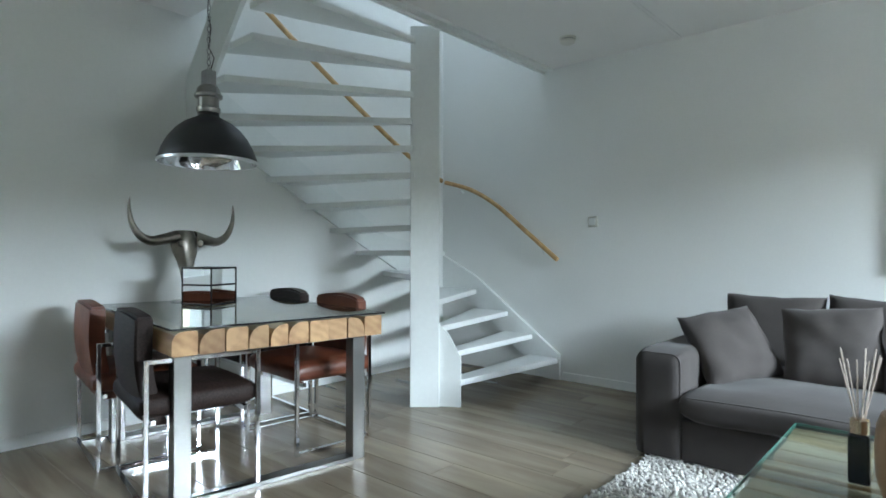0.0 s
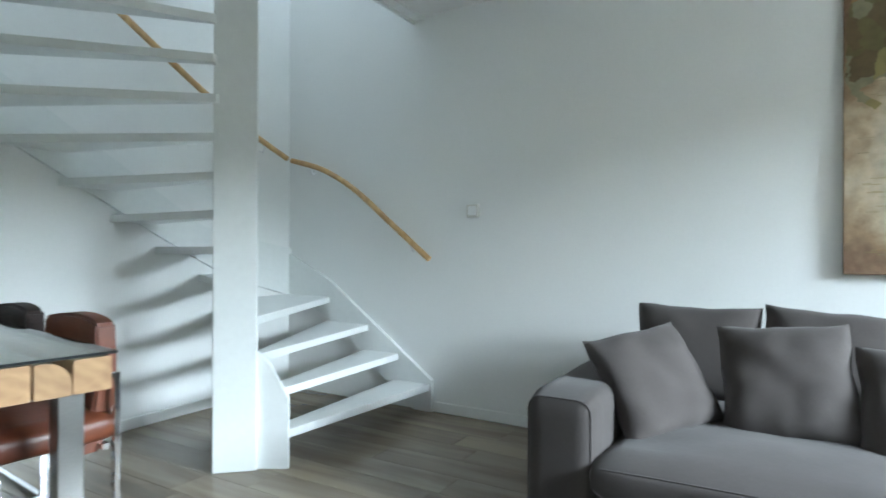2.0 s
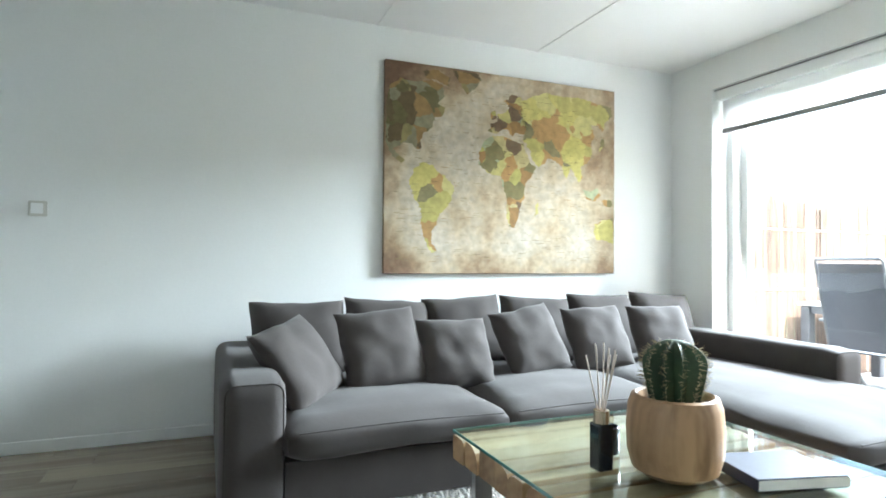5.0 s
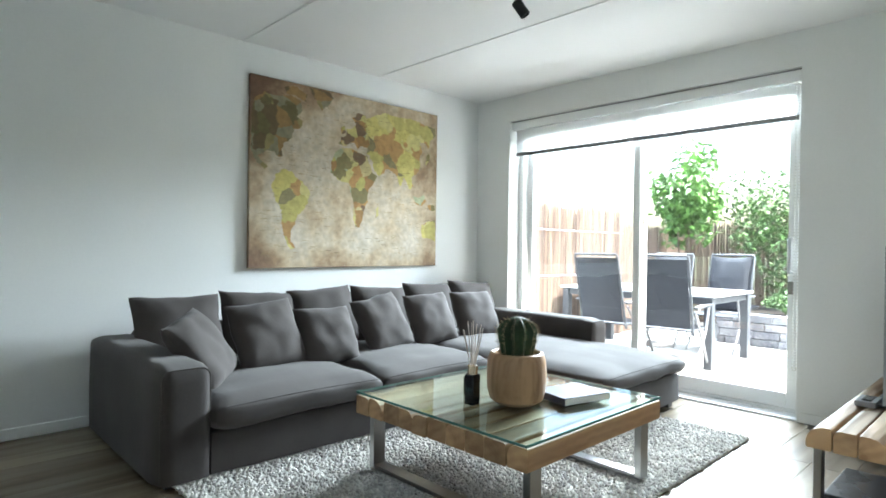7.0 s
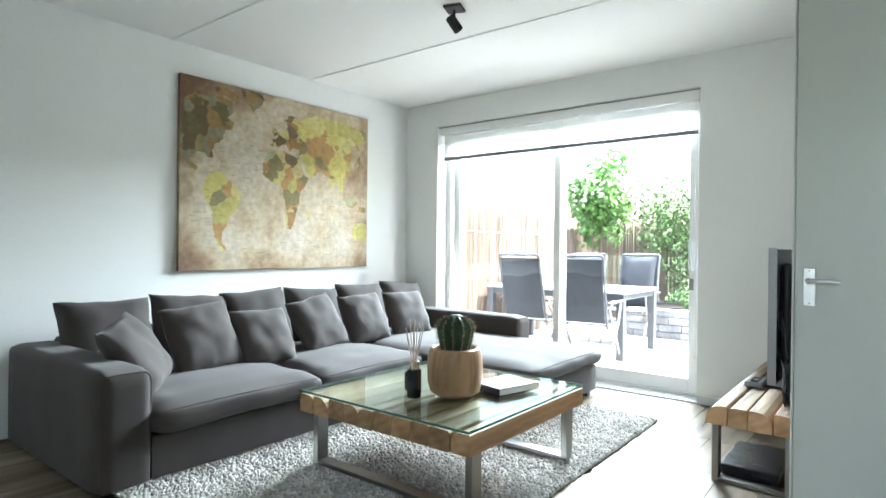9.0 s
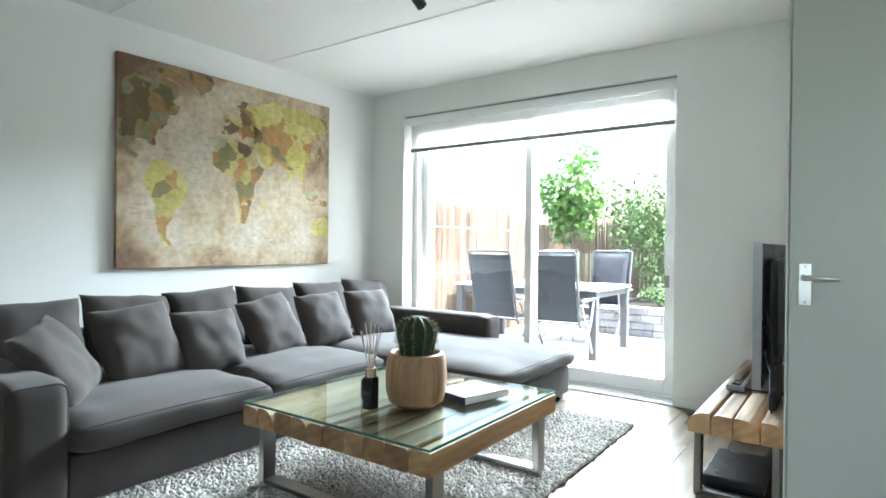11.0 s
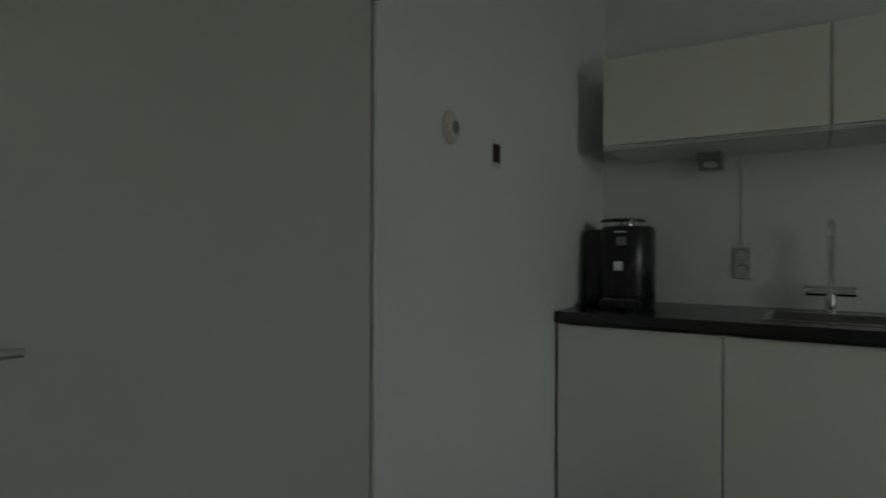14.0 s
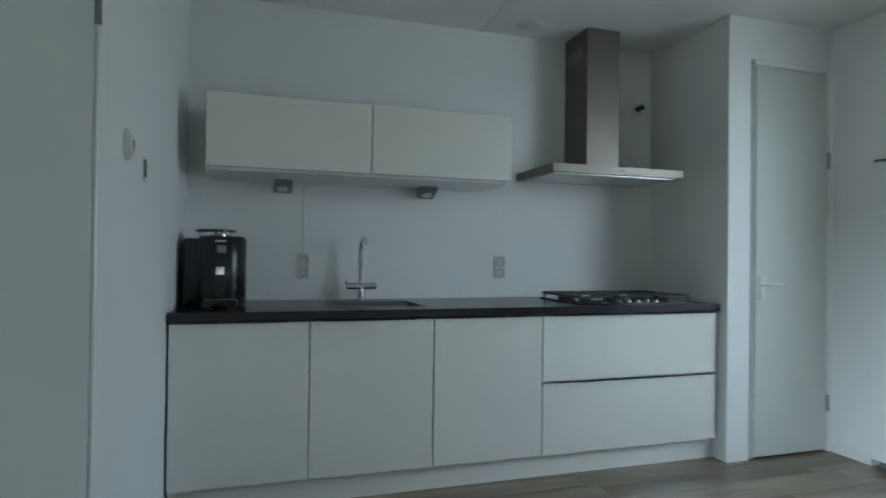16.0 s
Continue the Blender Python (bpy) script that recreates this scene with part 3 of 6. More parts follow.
# hinge at the south end of the opening in the hall wall
room_door("door_1", "closed flush pale grey hall door with a satin lever handle", Matrix.Translation((XH, 1.157, 0)) @ Matrix.Rotation(radians(90), 4, "Z") @ Matrix.Diagonal((1, -1, 1, 1)), 0.88, 0.068)
room_door("door_2", "closed flush white cupboard door beside the kitchen", Matrix.Translation((-2.43, 0.06, 0)) @ Matrix.Diagonal((1, -1, 1, 1)), 0.56)

# ---- stairs ----
stair = thing("staircase", (0, 0, 0), "white painted open winding staircase round a wide newel board", "staircase")
part("newel", box(-0.10, -0.0225, 0.0, 0.10, 0.0225, HC, 0.004, 1), M["stair"], stair, "wide white newel board up to the ceiling").matrix_local = pose(-1.645, 4.44, 0, 0, 0, 43)
# outer ends of the nosings, going up round the walls
outer = [(-1.39, YN), (-1.64, YN), (-1.90, YN), (-2.26, YN), (XW, 5.45), (XW, 5.03), (XW, 4.73), (XW, 4.46), (XW, 4.18), (XW, 3.87), (XW, 3.53), (-2.62, SY0), (-2.28, SY0), (-1.96, SY0)]
inner = [(-1.53, 4.535), (-1.62, 4.50), (-1.69, 4.465), (-1.72, 4.46), (-1.745, 4.44), (-1.745, 4.41), (-1.745, 4.385), (-1.745, 4.36), (-1.745, 4.335), (-1.745, 4.31), (-1.745, 4.29), (-1.73, 4.262), (-1.715, 4.262), (-1.70, 4.262)]
RISE = 0.178
inner = [(x + 0.06, y + 0.07) for x, y in inner]
for k in range(len(outer)):
    (ox, oy), (ix, iy) = outer[k], inner[k]
    nose = Vector((ox - ix, oy - iy, 0)).normalized()
    back = Vector((-nose.y, nose.x, 0))
    if k < len(outer) - 1:
        (px, py), (qx, qy) = outer[k + 1], inner[k + 1]
    else:
        (px, py), (qx, qy) = (-1.66, SY0), (-1.63, 4.32)
    ov = 0.03
    corner = [(XW, YN)] if k == 3 else ([(XW, SY0)] if k == 10 else [])
    bk = Vector((px - qx, py - qy, 0)).normalized()
    bb = Vector((-bk.y, bk.x, 0)) * ov
    out = [(ix, iy), (ox, oy)] + corner + [(px + bb.x, py + bb.y), (qx + bb.x * 0.3, qy + bb.y * 0.3)]
    out = [(max(XW + 0.002, min(SX1 + 0.2, x)), max(SY0 + 0.005, min(YN - 0.002, y))) for x, y in out]
    z = RISE * (k + 1)
    bm = bmesh.new()
    vs_lo = [bm.verts.new((x, y, z - 0.04)) for x, y in out]
    vs_hi = [bm.verts.new((x, y, z)) for x, y in out]
    n = len(out)
    bm.faces.new(vs_lo), bm.faces.new(vs_hi[::-1])
    for i in range(n):
        bm.faces.new((vs_lo[i], vs_lo[(i + 1) % n], vs_hi[(i + 1) % n], vs_hi[i]))
    bmesh.ops.remove_doubles(bm, verts=bm.verts[:], dist=0.001)
    bmesh.ops.recalc_face_normals(bm, faces=bm.faces[:])
    part("tread", bm, M["stair"], stair)
# wall strings, north and west, and the free outer string at the top
T = 0.028
part("string_north", side_prism([(-1.375, 0.0), (-1.375, 0.205), (-2.26, 0.835), (XW, 1.04), (XW, 0.74), (-2.26, 0.56), (-1.52, 0.0)], YN - T, YN, "y"), M["stair"], stair)
part("string_west", side_prism([(5.80, 0.70), (5.80, 1.06), (5.03, 1.20), (4.18, 1.72), (3.53, 2.14), (SY0, 2.30), (SY0, 1.90), (3.75, 1.68), (4.70, 1.14), (5.23, 0.86)], XW, XW + T, "x"), M["stair"], stair)
part("string_outer", side_prism([(XW, 1.88), (XW, 2.2), (-2.3, 2.62), (-1.84, 2.62), (-2.02, 2.48), (-2.58, 1.88)], SY0 - 0.03, SY0 + 0.0, "y"), M["stair"], stair)
part("string_front", side_prism([(0.0, 0.0), (0.15, 0.0), (0.15, 0.34), (0.06, 0.50), (0.0, 0.56)], -0.015, 0.015, "y"), M["stair"], stair, "short white string beside the newel").matrix_local = pose(-1.585, 4.525, 0, 0, 0, 30)
# handrails on brackets
def handrail(pts, label):
    r = thing("handrail", (0, 0, 0), label, "handrail")
    c = [Vector(p) for p in pts]
    fine = []
    for i in range(len(c) - 1):
        p0, p1, p2, p3 = c[max(i - 1, 0)], c[i], c[i + 1], c[min(i + 2, len(c) - 1)]
        for s in range(8):
            u = s / 8
            fine.append(0.5 * ((2 * p1) + (-p0 + p2) * u + (2 * p0 - 5 * p1 + 4 * p2 - p3) * u * u + (-p0 + 3 * p1 - 3 * p2 + p3) * u ** 3))
    fine.append(c[-1])
    part("rail", add_tube(bmesh.new(), fine, 0.02, 12), M["pine"], r, smooth=True)
    for i in (4, len(fine) - 6):
        p = fine[i]
        wallp = Vector((p.x, YN, p.z - 0.05)) if abs(p.y - YN) < 0.12 else Vector((XW, p.y, p.z - 0.05))
        part("bracket", tube([p - Vector((0, 0, 0.018)), p.lerp(wallp, 0.5) - Vector((0, 0, 0.04)), wallp], 0.006, 8), M["alu"], r, "small metal bracket", smooth=True)


handrail([(-1.375, YN - 0.06, 0.995), (-1.70, YN - 0.06, 1.25), (-2.00, YN - 0.06, 1.48), (-2.29, YN - 0.06, 1.635), (-2.60, YN - 0.06, 1.725)], "round pine handrail curving up along the white wall")
handrail([(XW + 0.06, 5.72, 1.74), (XW + 0.06, 5.2, 1.96), (XW + 0.06, 4.4, 2.42), (XW + 0.06, 3.5, 3.0)], "straight pine handrail above the upper stairs")

# ---- sofa ----
def seg_cushion(name, w, d, h, seed, m, label, group, mat="pillow", crumple=0.004, puff=1.0, n=30):
    t = thing(name, (0, 0, 0), label, "cushion", group)
    part("cover", cushion(w, d, h, seed, puff, crumple, n), M[mat], t, smooth=True)
    t.matrix_world = m
    return t


def soft_block(x0, y0, z0, x1, y1, z1, r, seed, crumple=0.004, cuts=12):
    bm = bmesh.new()
    add_box(bm, 0, 0, 0, x1 - x0, y1 - y0, z1 - z0)
    bmesh.ops.subdivide_edges(bm, edges=bm.edges[:], cuts=cuts, use_grid_fill=True)
    lo, hi = Vector((0, 0, 0)), Vector((x1 - x0, y1 - y0, z1 - z0))
    for v in bm.verts:
        c = Vector([max(lo[i] + r, min(hi[i] - r, v.co[i])) for i in range(3)])
        if v.co.z < r:
            c.z = v.co.z
        off = v.co - c
        if off.length > 1e-6:
            v.co = c + off.normalized() * min(off.length, r)
        p = v.co + Vector((x0, y0, z0))
        v.co += Vector((noise.noise(p * 4 + Vector((seed, 0, 0))), noise.noise(p * 4 + Vector((0, seed, 0))), noise.noise(p * 4 + Vector((0, 0, seed))))) * crumple
        v.co += Vector((x0, y0, z0))
    return bm


SX, SF, SE = -0.19, 4.47, 3.22        # sofa: west side, front, east side
sofa = thing("sofa", (0, 0, 0), "long taupe fabric corner sofa with chaise by the wall", "sofa")
part("armrest", soft_block(SX, SF, 0.03, SX + 0.26, YN - 0.03, 0.565, 0.065, 1), M["sofa"], sofa, smooth=True)
part("armrest", soft_block(SE - 0.24, 4.24, 0.03, SE, YN - 0.03, 0.56, 0.065, 2), M["sofa"], sofa, smooth=True)
part("base", soft_block(SX + 0.24, SF + 0.01, 0.03, SE - 0.22, YN - 0.05, 0.24, 0.03, 3), M["sofa"], sofa, smooth=True)
part("base_chaise", soft_block(1.98, 3.57, 0.05, SE - 0.15, SF + 0.02, 0.25, 0.03, 4), M["sofa"], sofa, smooth=True)
part("backrest", soft_block(SX + 0.22, YN - 0.25, 0.03, SE - 0.20, YN - 0.03, 0.60, 0.08, 5), M["sofa"], sofa, smooth=True)
for x0, x1, y0, s in ((0.065, 1.04, SF - 0.03, 11), (1.05, 1.98, SF - 0.03, 12)):
    b = slab_cushion(x1 - x0, YN - 0.25 - y0, 0.16, s, 0.04, 0.008)
    c = part("seat_cushion", b, M["sofa"], sofa, smooth=True)
    c.matrix_local = pose((x0 + x1) / 2, (y0 + YN - 0.25) / 2, 0.225)
b = slab_cushion(1.10, YN - 0.25 - 3.55, 0.15, 13, 0.04, 0.009)
c = part("seat_cushion", b, M["sofa"], sofa, smooth=True)
c.matrix_local = pose(2.54, (3.55 + YN - 0.25) / 2, 0.235)
for x, y in ((2.10, 3.68), (3.00, 3.64), (SX + 0.08, SF + 0.08), (SX + 0.08, YN - 0.12), (3.14, YN - 0.12)):
    part("foot", box(x - 0.03, y - 0.03, 0.0 if x > 2.6 else 0.0, x + 0.03, y + 0.03, 0.06), M["black"], sofa, "small black foot")
# seams along the arm
for ax0, ax1, ay, az in ((SX, SX + 0.26, SF, 0.565), (SE - 0.24, SE, 4.24, 0.56)):
    q, c = 0.019, 0.046
    arc = [(ax0 + q + c * (1 - math.cos(a)), ay + q, az - q - c * (1 - math.sin(a))) for a in (0, 0.4, 0.8, 1.2, 1.57)]
    arc2 = [(ax0 + ax1 - x, y, z) for x, y, z in reversed(arc)]
    part("piping", tube([(ax0 + q, ay + q, 0.05)] + arc + arc2 + [(ax1 - q, ay + q, 0.26)], 0.0035, 6), M["sofa"], sofa, "thin sewn piping round the arm front")
for px0, px1, py in ((0.10, 1.005, SF - 0.045), (1.085, 1.945, SF - 0.045), (2.04, 3.04, 3.535)):
    part("piping", tube([(px0 + (px1 - px0) * i / 12, py - 0.012 * math.sin(math.pi * i / 12), 0.355 + 0.012 * math.sin(math.pi * i / 12)) for i in range(13)], 0.003, 6), M["sofa"], sofa, "sewn seam along the seat front")

# back cushions lean on the back, scatter cushions before them
for i, (x, tilt, roll, dz) in enumerate(((0.25, 70, 0, 0.0), (0.78, 68, -4, 0.005), (1.29, 71, 3, 0.01), (1.82, 70, -4, 0.0), (2.36, 70, -2, 0.01), (2.90, 69, -4, 0.01))):
    seg_cushion("back_cushion", 0.54, 0.44, 0.20, 20 + i, pose(x, YN - 0.33, 0.59 + dz, tilt, 0, 0) @ pose(0, 0, 0, 0, 0, roll), "large plump taupe back cushion leaning on the sofa back", "back cushions on the sofa", n=26, crumple=0.004)
for i, (x, y, z, tilt, yaw, roll, s) in enumerate(((0.17, 4.90, 0.555, 56, 44, 10, 0.43), (0.61, 5.03, 0.575, 64, 2, 5, 0.44), (1.02, 5.00, 0.535, 60, -2, 0, 0.41), (1.52, 5.06, 0.575, 62, 2, 10, 0.42), (2.03, 5.10, 0.565, 62, -3, 2, 0.42), (2.54, 5.10, 0.56, 62, -8, 0, 0.42))):
    seg_cushion("scatter_cushion", s, s, 0.17, 40 + i * 3, pose(x, y, z, tilt, 0, yaw) @ pose(0, 0, 0, 0, 0, roll), "square taupe scatter cushion standing on the seat of the sofa", "scatter cushions on the sofa", crumple=0.0045)

# ---- rug ----
RX0, RX1, RY0, RY1 = -0.10, 2.67, 2.97, 4.98
rug = thing("rug", (0, 0, 0), "pale grey beige shaggy wool rug under the coffee table", "rug")
part("backing", box(RX0, RY0, 0.001, RX1, RY1, 0.010, 0.002, 1), M["rug"], rug)
rng = np.random.default_rng(5)
vs, fs = [], []
step = 0.0185
shape = [(1, 0), (0.31, 0.95), (-0.81, 0.59), (-0.81, -0.59), (0.31, -0.95)]
for i in range(int((RX1 - RX0) / step)):
    for j in range(int((RY1 - RY0) / step)):
        x, y = RX0 + (i + 0.5) * step + rng.normal() * 0.005, RY0 + (j + 0.5) * step + rng.normal() * 0.005
        clump = noise.noise((x * 6, y * 6, 0)) * 0.006
        hgt, r = 0.022 + clump + rng.random() * 0.010, 0.009 + rng.random() * 0.005
        lx, ly = rng.normal() * 0.008, rng.normal() * 0.008
        a = rng.random() * 6.28
        ca, sa = math.cos(a) * r, math.sin(a) * r
        k = len(vs)
        vs += [(x + ca * u - sa * v, y + sa * u + ca * v, 0.006) for u, v in shape]
        vs += [(x + lx * 0.7 + (ca * u - sa * v) * 0.85, y + ly * 0.7 + (sa * u + ca * v) * 0.85, hgt * 0.75) for u, v in shape]
        vs.append((x + lx, y + ly, hgt))
        fs += [(k + q, k + (q + 1) % 5, k + 5 + (q + 1) % 5, k + 5 + q) for q in range(5)]
        fs += [(k + 5 + q, k + 5 + (q + 1) % 5, k + 10) for q in range(5)]
me = bpy.data.meshes.new("pile")
me.from_pydata(vs, [], fs)
me.materials.append(M["rug"])
pile = new("rug_fibre", me)
pile.parent = rug
tagged(pile, "thick tufted wool pile", kind="stuff")


# ---- furniture of square beams on steel loops ----
def beam_mesh(w, length, h, seed, along="x"):
    """One roughly sawn beam, one upper corner waney, on z = 0, from 0 to length."""
    rg = random.Random(seed)
    r = min(rg.choice([0.012, 0.025, 0.045, 0.065]), h - 0.02, w - 0.012)
    left = rg.random() < 0.5
    prof = [(-w / 2, 0.004), (-w / 2 + 0.004, 0), (w / 2 - 0.004, 0), (w / 2, 0.004)]
    arc = [(math.cos(a) * r, math.sin(a) * r) for a in (0, 0.4, 0.8, 1.2, 1.57)]
    small = [(0.006, 0), (0.004, 0.004), (0, 0.006)]
    if left:
        prof += [(w / 2 - 0.006 + c, h - 0.006 + s) for c, s in small]
        prof += [(-w / 2 + r - s2, h - r + c2) for s2, c2 in [(s, c) for c, s in arc]]
    else:
        prof += [(w / 2 - r + c, h - r + s) for c, s in arc]
        prof += [(-w / 2 + 0.006 - s, h - 0.006 + c) for c, s in small]
    bm = bmesh.new()
    rings = []
    n = 8
    for i in range(n + 1):
        x = length * i / n
        rings.append([bm.verts.new((x, u + noise.noise((x * 2, seed, u * 9)) * 0.003, v * (1 + noise.noise((x * 3, seed + 4, u)) * 0.04 * (v > 0.02)))) for u, v in prof])
    for a, b2 in zip(rings, rings[1:]):
        for k in range(len(prof)):
            bm.faces.new((a[k], a[(k + 1) % len(prof)], b2[(k + 1) % len(prof)], b2[k]))
    bm.faces.new(rings[0][::-1]), bm.faces.new(rings[-1])
    bmesh.ops.recalc_face_normals(bm, faces=bm.faces[:])
    return bm


def beams(parent, x0, x1, y0, y1, z0, h, count, seed, cut=0.012):
    rg = random.Random(seed)
    ws = [1 + rg.uniform(-0.12, 0.12) for _ in range(count)]
    tot = sum(ws)
    y = y0
    for i, w in enumerate(ws):
        w = w / tot * (y1 - y0)
        d0 = rg.uniform(0, cut)
        bm = beam_mesh(w - 0.005, x1 - x0 - d0 - rg.uniform(0, cut), h * rg.uniform(0.96, 1.0), seed * 10 + i)
        bm.normal_update()
        for f in bm.faces:
            f.material_index = 1 if f.normal.z > 0.55 else 0
        ob = part("beam", bm, [M["beam_end"], M["beam_top"]], parent)
        ob.matrix_local = pose(x0 + d0, y + w / 2, z0)
        y += w


def steel_loop(parent, x, y0, y1, z1, w, t, z0=0.0):
    """A flat-bar loop standing across the furniture."""
    leg = part("leg", box(x - w / 2, y0, z0, x + w / 2, y0 + t, z1, 0.002, 1), M["steel"], parent, "brushed steel upright")
    part("leg", box(x - w / 2, y1 - t, z0, x + w / 2, y1, z1, 0.002, 1), M["steel"], parent, "brushed steel upright")
    part("floor_bar", box(x - w / 2, y0 + t, z0, x + w / 2, y1 - t, z0 + 0.02, 0.002, 1), M["steel"], parent, "brushed steel floor bar")
    part("top_bar", box(x - w / 2, y0 + t, z1 - 0.02, x + w / 2, y1 - t, z1, 0.002, 1), M["steel"], parent, "brushed steel top bar")


ctb = thing("coffee_table", (0, 0, 0), "square coffee table of rough timber beams on brushed steel loops", "table")
CX0, CX1, CY0, CY1, CZ = 0.615, 1.67, 3.05, 4.105, 0.40
beams(ctb, CX0, CX1, CY0, CY1, CZ - 0.095, 0.09, 10, 3)
steel_loop(ctb, CX0 + 0.10, CY0 + 0.03, CY1 - 0.03, CZ - 0.095, 0.07, 0.035, 0.03)
steel_loop(ctb, CX1 - 0.10, CY0 + 0.03, CY1 - 0.03, CZ - 0.095, 0.07, 0.035, 0.03)
gt = thing("glass_plate", (0, 0, 0), "clear glass plate with green edge lying on the coffee table", "glass")
part("sheet", box(CX0 + 0.004, CY0 + 0.004, CZ + 0.0005, CX1 - 0.004, CY1 - 0.004, CZ + 0.0105), M["tableglass"], gt)
bm = bmesh.new()
for b in ((CX0 + 0.001, CY0 + 0.001, CX0 + 0.004, CY1 - 0.001), (CX1 - 0.004, CY0 + 0.001, CX1 - 0.001, CY1 - 0.001), (CX0 + 0.004, CY0 + 0.001, CX1 - 0.004, CY0 + 0.004), (CX0 + 0.004, CY1 - 0.004, CX1 - 0.004, CY1 - 0.001)):
    add_box(bm, b[0], b[1], CZ + 0.0005, b[2], b[3], CZ + 0.0105)
part("edge", bm, M["edge"], gt, "green polished edge")
GZ = CZ + 0.011

pot = thing("cactus_pot", (1.05, 3.45, GZ), "round turned wooden pot with a cactus on the coffee table", "plant pot")
part("pot", lathe([(0, 0), (0.085, 0), (0.115, 0.018), (0.128, 0.06), (0.130, 0.12), (0.126, 0.17), (0.116, 0.196), (0.106, 0.200), (0.098, 0.196), (0.094, 0.175), (0, 0.170)], 48), M["pot"], pot, smooth=True).matrix_local = Matrix.Diagonal((1.06, 1.06, 1.18, 1))
part("soil", lathe([(0, 0.212), (0.05, 0.214), (0.096, 0.208)], 24), M["soil"], pot, "dark potting soil")
cac = thing("cactus", (1.05, 3.45, GZ + 0.205), "ribbed dark green barrel cactus with pale spines", "cactus")
bm = bmesh.new()
RIB, NZ = 12, 16
rings = []
for i in range(NZ + 1):
    u = i / NZ
    rad = 0.088 * (math.sin(min(1, 0.30 + u * 0.62) * math.pi * 0.5 + 0.0) ** 0.5) * (1 if u < 0.62 else math.cos((u - 0.62) / 0.38 * 1.5) ** 0.55)
    z = 0.19 * u
    rings.append([bm.verts.new((rad * (1 + 0.12 * (1 if k % 2 == 0 else -1.3)) * math.cos(math.pi * k / RIB), rad * (1 + 0.12 * (1 if k % 2 == 0 else -1.3)) * math.sin(math.pi * k / RIB), z)) for k in range(2 * RIB)])
for a, b2 in zip(rings, rings[1:]):
    for k in range(2 * RIB):
        bm.faces.new((a[k], a[(k + 1) % (2 * RIB)], b2[(k + 1) % (2 * RIB)], b2[k]))
bm.faces.new(rings[-1])
part("body", bm, M["cactus"], cac, smooth=True)
bm = bmesh.new()
rg = random.Random(4)
for i in range(1, NZ):
    for k in range(0, 2 * RIB, 2):
        v = Vector((math.cos(math.pi * k / RIB), math.sin(math.pi * k / RIB), 0))
        u = i / NZ
        rad = 0.098 * (math.sin(min(1, 0.30 + u * 0.62) * math.pi * 0.5) ** 0.5) * (1 if u < 0.62 else math.cos((u - 0.62) / 0.38 * 1.5) ** 0.55)
        p = v * rad + Vector((0, 0, 0.19 * u))
        for s in range(4):
            dvec = (v + Vector((rg.uniform(-1, 1), rg.uniform(-1, 1), rg.uniform(-0.5, 1.1))) * 0.9).normalized() * rg.uniform(0.012, 0.024)
            add_tube(bm, [p, p + dvec], [0.0009, 0.0003], 3, False)
part("spine", bm, M["spine"], cac, "pale straw coloured spines", kind="stuff")

dif = thing("reed_diffuser", (0.87, 3.56, GZ), "slim black scent bottle with reeds on the coffee table", "diffuser")
part("bottle", box(-0.026, -0.026, 0, 0.026, 0.026, 0.14, 0.006), M["navy"], dif)
part("collar", lathe([(0, 0.14), (0.024, 0.14), (0.024, 0.178), (0.016, 0.182), (0, 0.182)], 24), M["gold"], dif, "champagne metal collar", smooth=True)
for i in range(9):
    a = i * 2.4
    part("reed", tube([(0.006 * math.cos(a), 0.006 * math.sin(a), 0.15), (0.006 * math.cos(a) + 0.045 * math.cos(a + 0.5), 0.045 * math.sin(a + 0.5), 0.36 + 0.02 * math.sin(i * 5))], 0.0022, 6), M["reed"], dif, "thin rattan reed")
bk = thing("book", (1.32, 3.33, GZ), "large dark blue book lying on the glass of the coffee table", "book", rz=-14)
part("cover", box(-0.14, -0.11, 0, 0.14, 0.11, 0.035, 0.002, 1), M["book"], bk)
part("page_block", box(-0.137, -0.112, 0.004, 0.142, 0.105, 0.031), M["paper"], bk, "white page block")
vb = thing("candle_jar", (0.99, 3.68, GZ), "small dark glass candle jar beside the pot", "candle")
part("jar", lathe([(0, 0), (0.035, 0), (0.038, 0.01), (0.038, 0.085), (0.034, 0.088), (0.034, 0.02), (0, 0.018)], 28), M["navy"], vb, smooth=True)

# ---- tv bench ----
tvb = thing("tv_bench", (0, 0, 0), "low bench of rough timber beams on brushed steel loops", "bench")
beams(tvb, 1.75, 3.27, 2.075, 2.46, 0.30, 0.095, 4, 8, 0.02)
steel_loop(tvb, 1.87, 2.10, 2.445, 0.30, 0.06, 0.03)
steel_loop(tvb, 3.12, 2.10, 2.445, 0.30, 0.06, 0.03)
tv = thing("television", (0.06, -0.07, 0.02), "large flat black television on a stand, screen off", "television")
part("panel", box(1.98, 2.265, 0.455, 3.06, 2.30, 1.13, 0.006), M["black"], tv)
part("screen", box(1.995, 2.3002, 0.475, 3.045, 2.303, 1.115), M["dial"], tv, "dark glossy screen")
part("bezel", box(1.975, 2.275, 0.45, 3.065, 2.299, 0.455), M["alu"], tv, "silver lower edge")
part("bezel_side", box(1.972, 2.268, 0.45, 1.979, 2.306, 1.135), M["grey"], tv, "grey metal side edge")
part("back_housing", box(2.08, 2.215, 0.50, 2.96, 2.264, 1.06, 0.02), M["black"], tv)
part("stand_neck", box(2.47, 2.24, 0.382, 2.57, 2.27, 0.52), M["black"], tv)
part("stand_foot", box(2.27, 2.18, 0.376, 2.77, 2.40, 0.388, 0.004), M["black"], tv, "flat black foot")
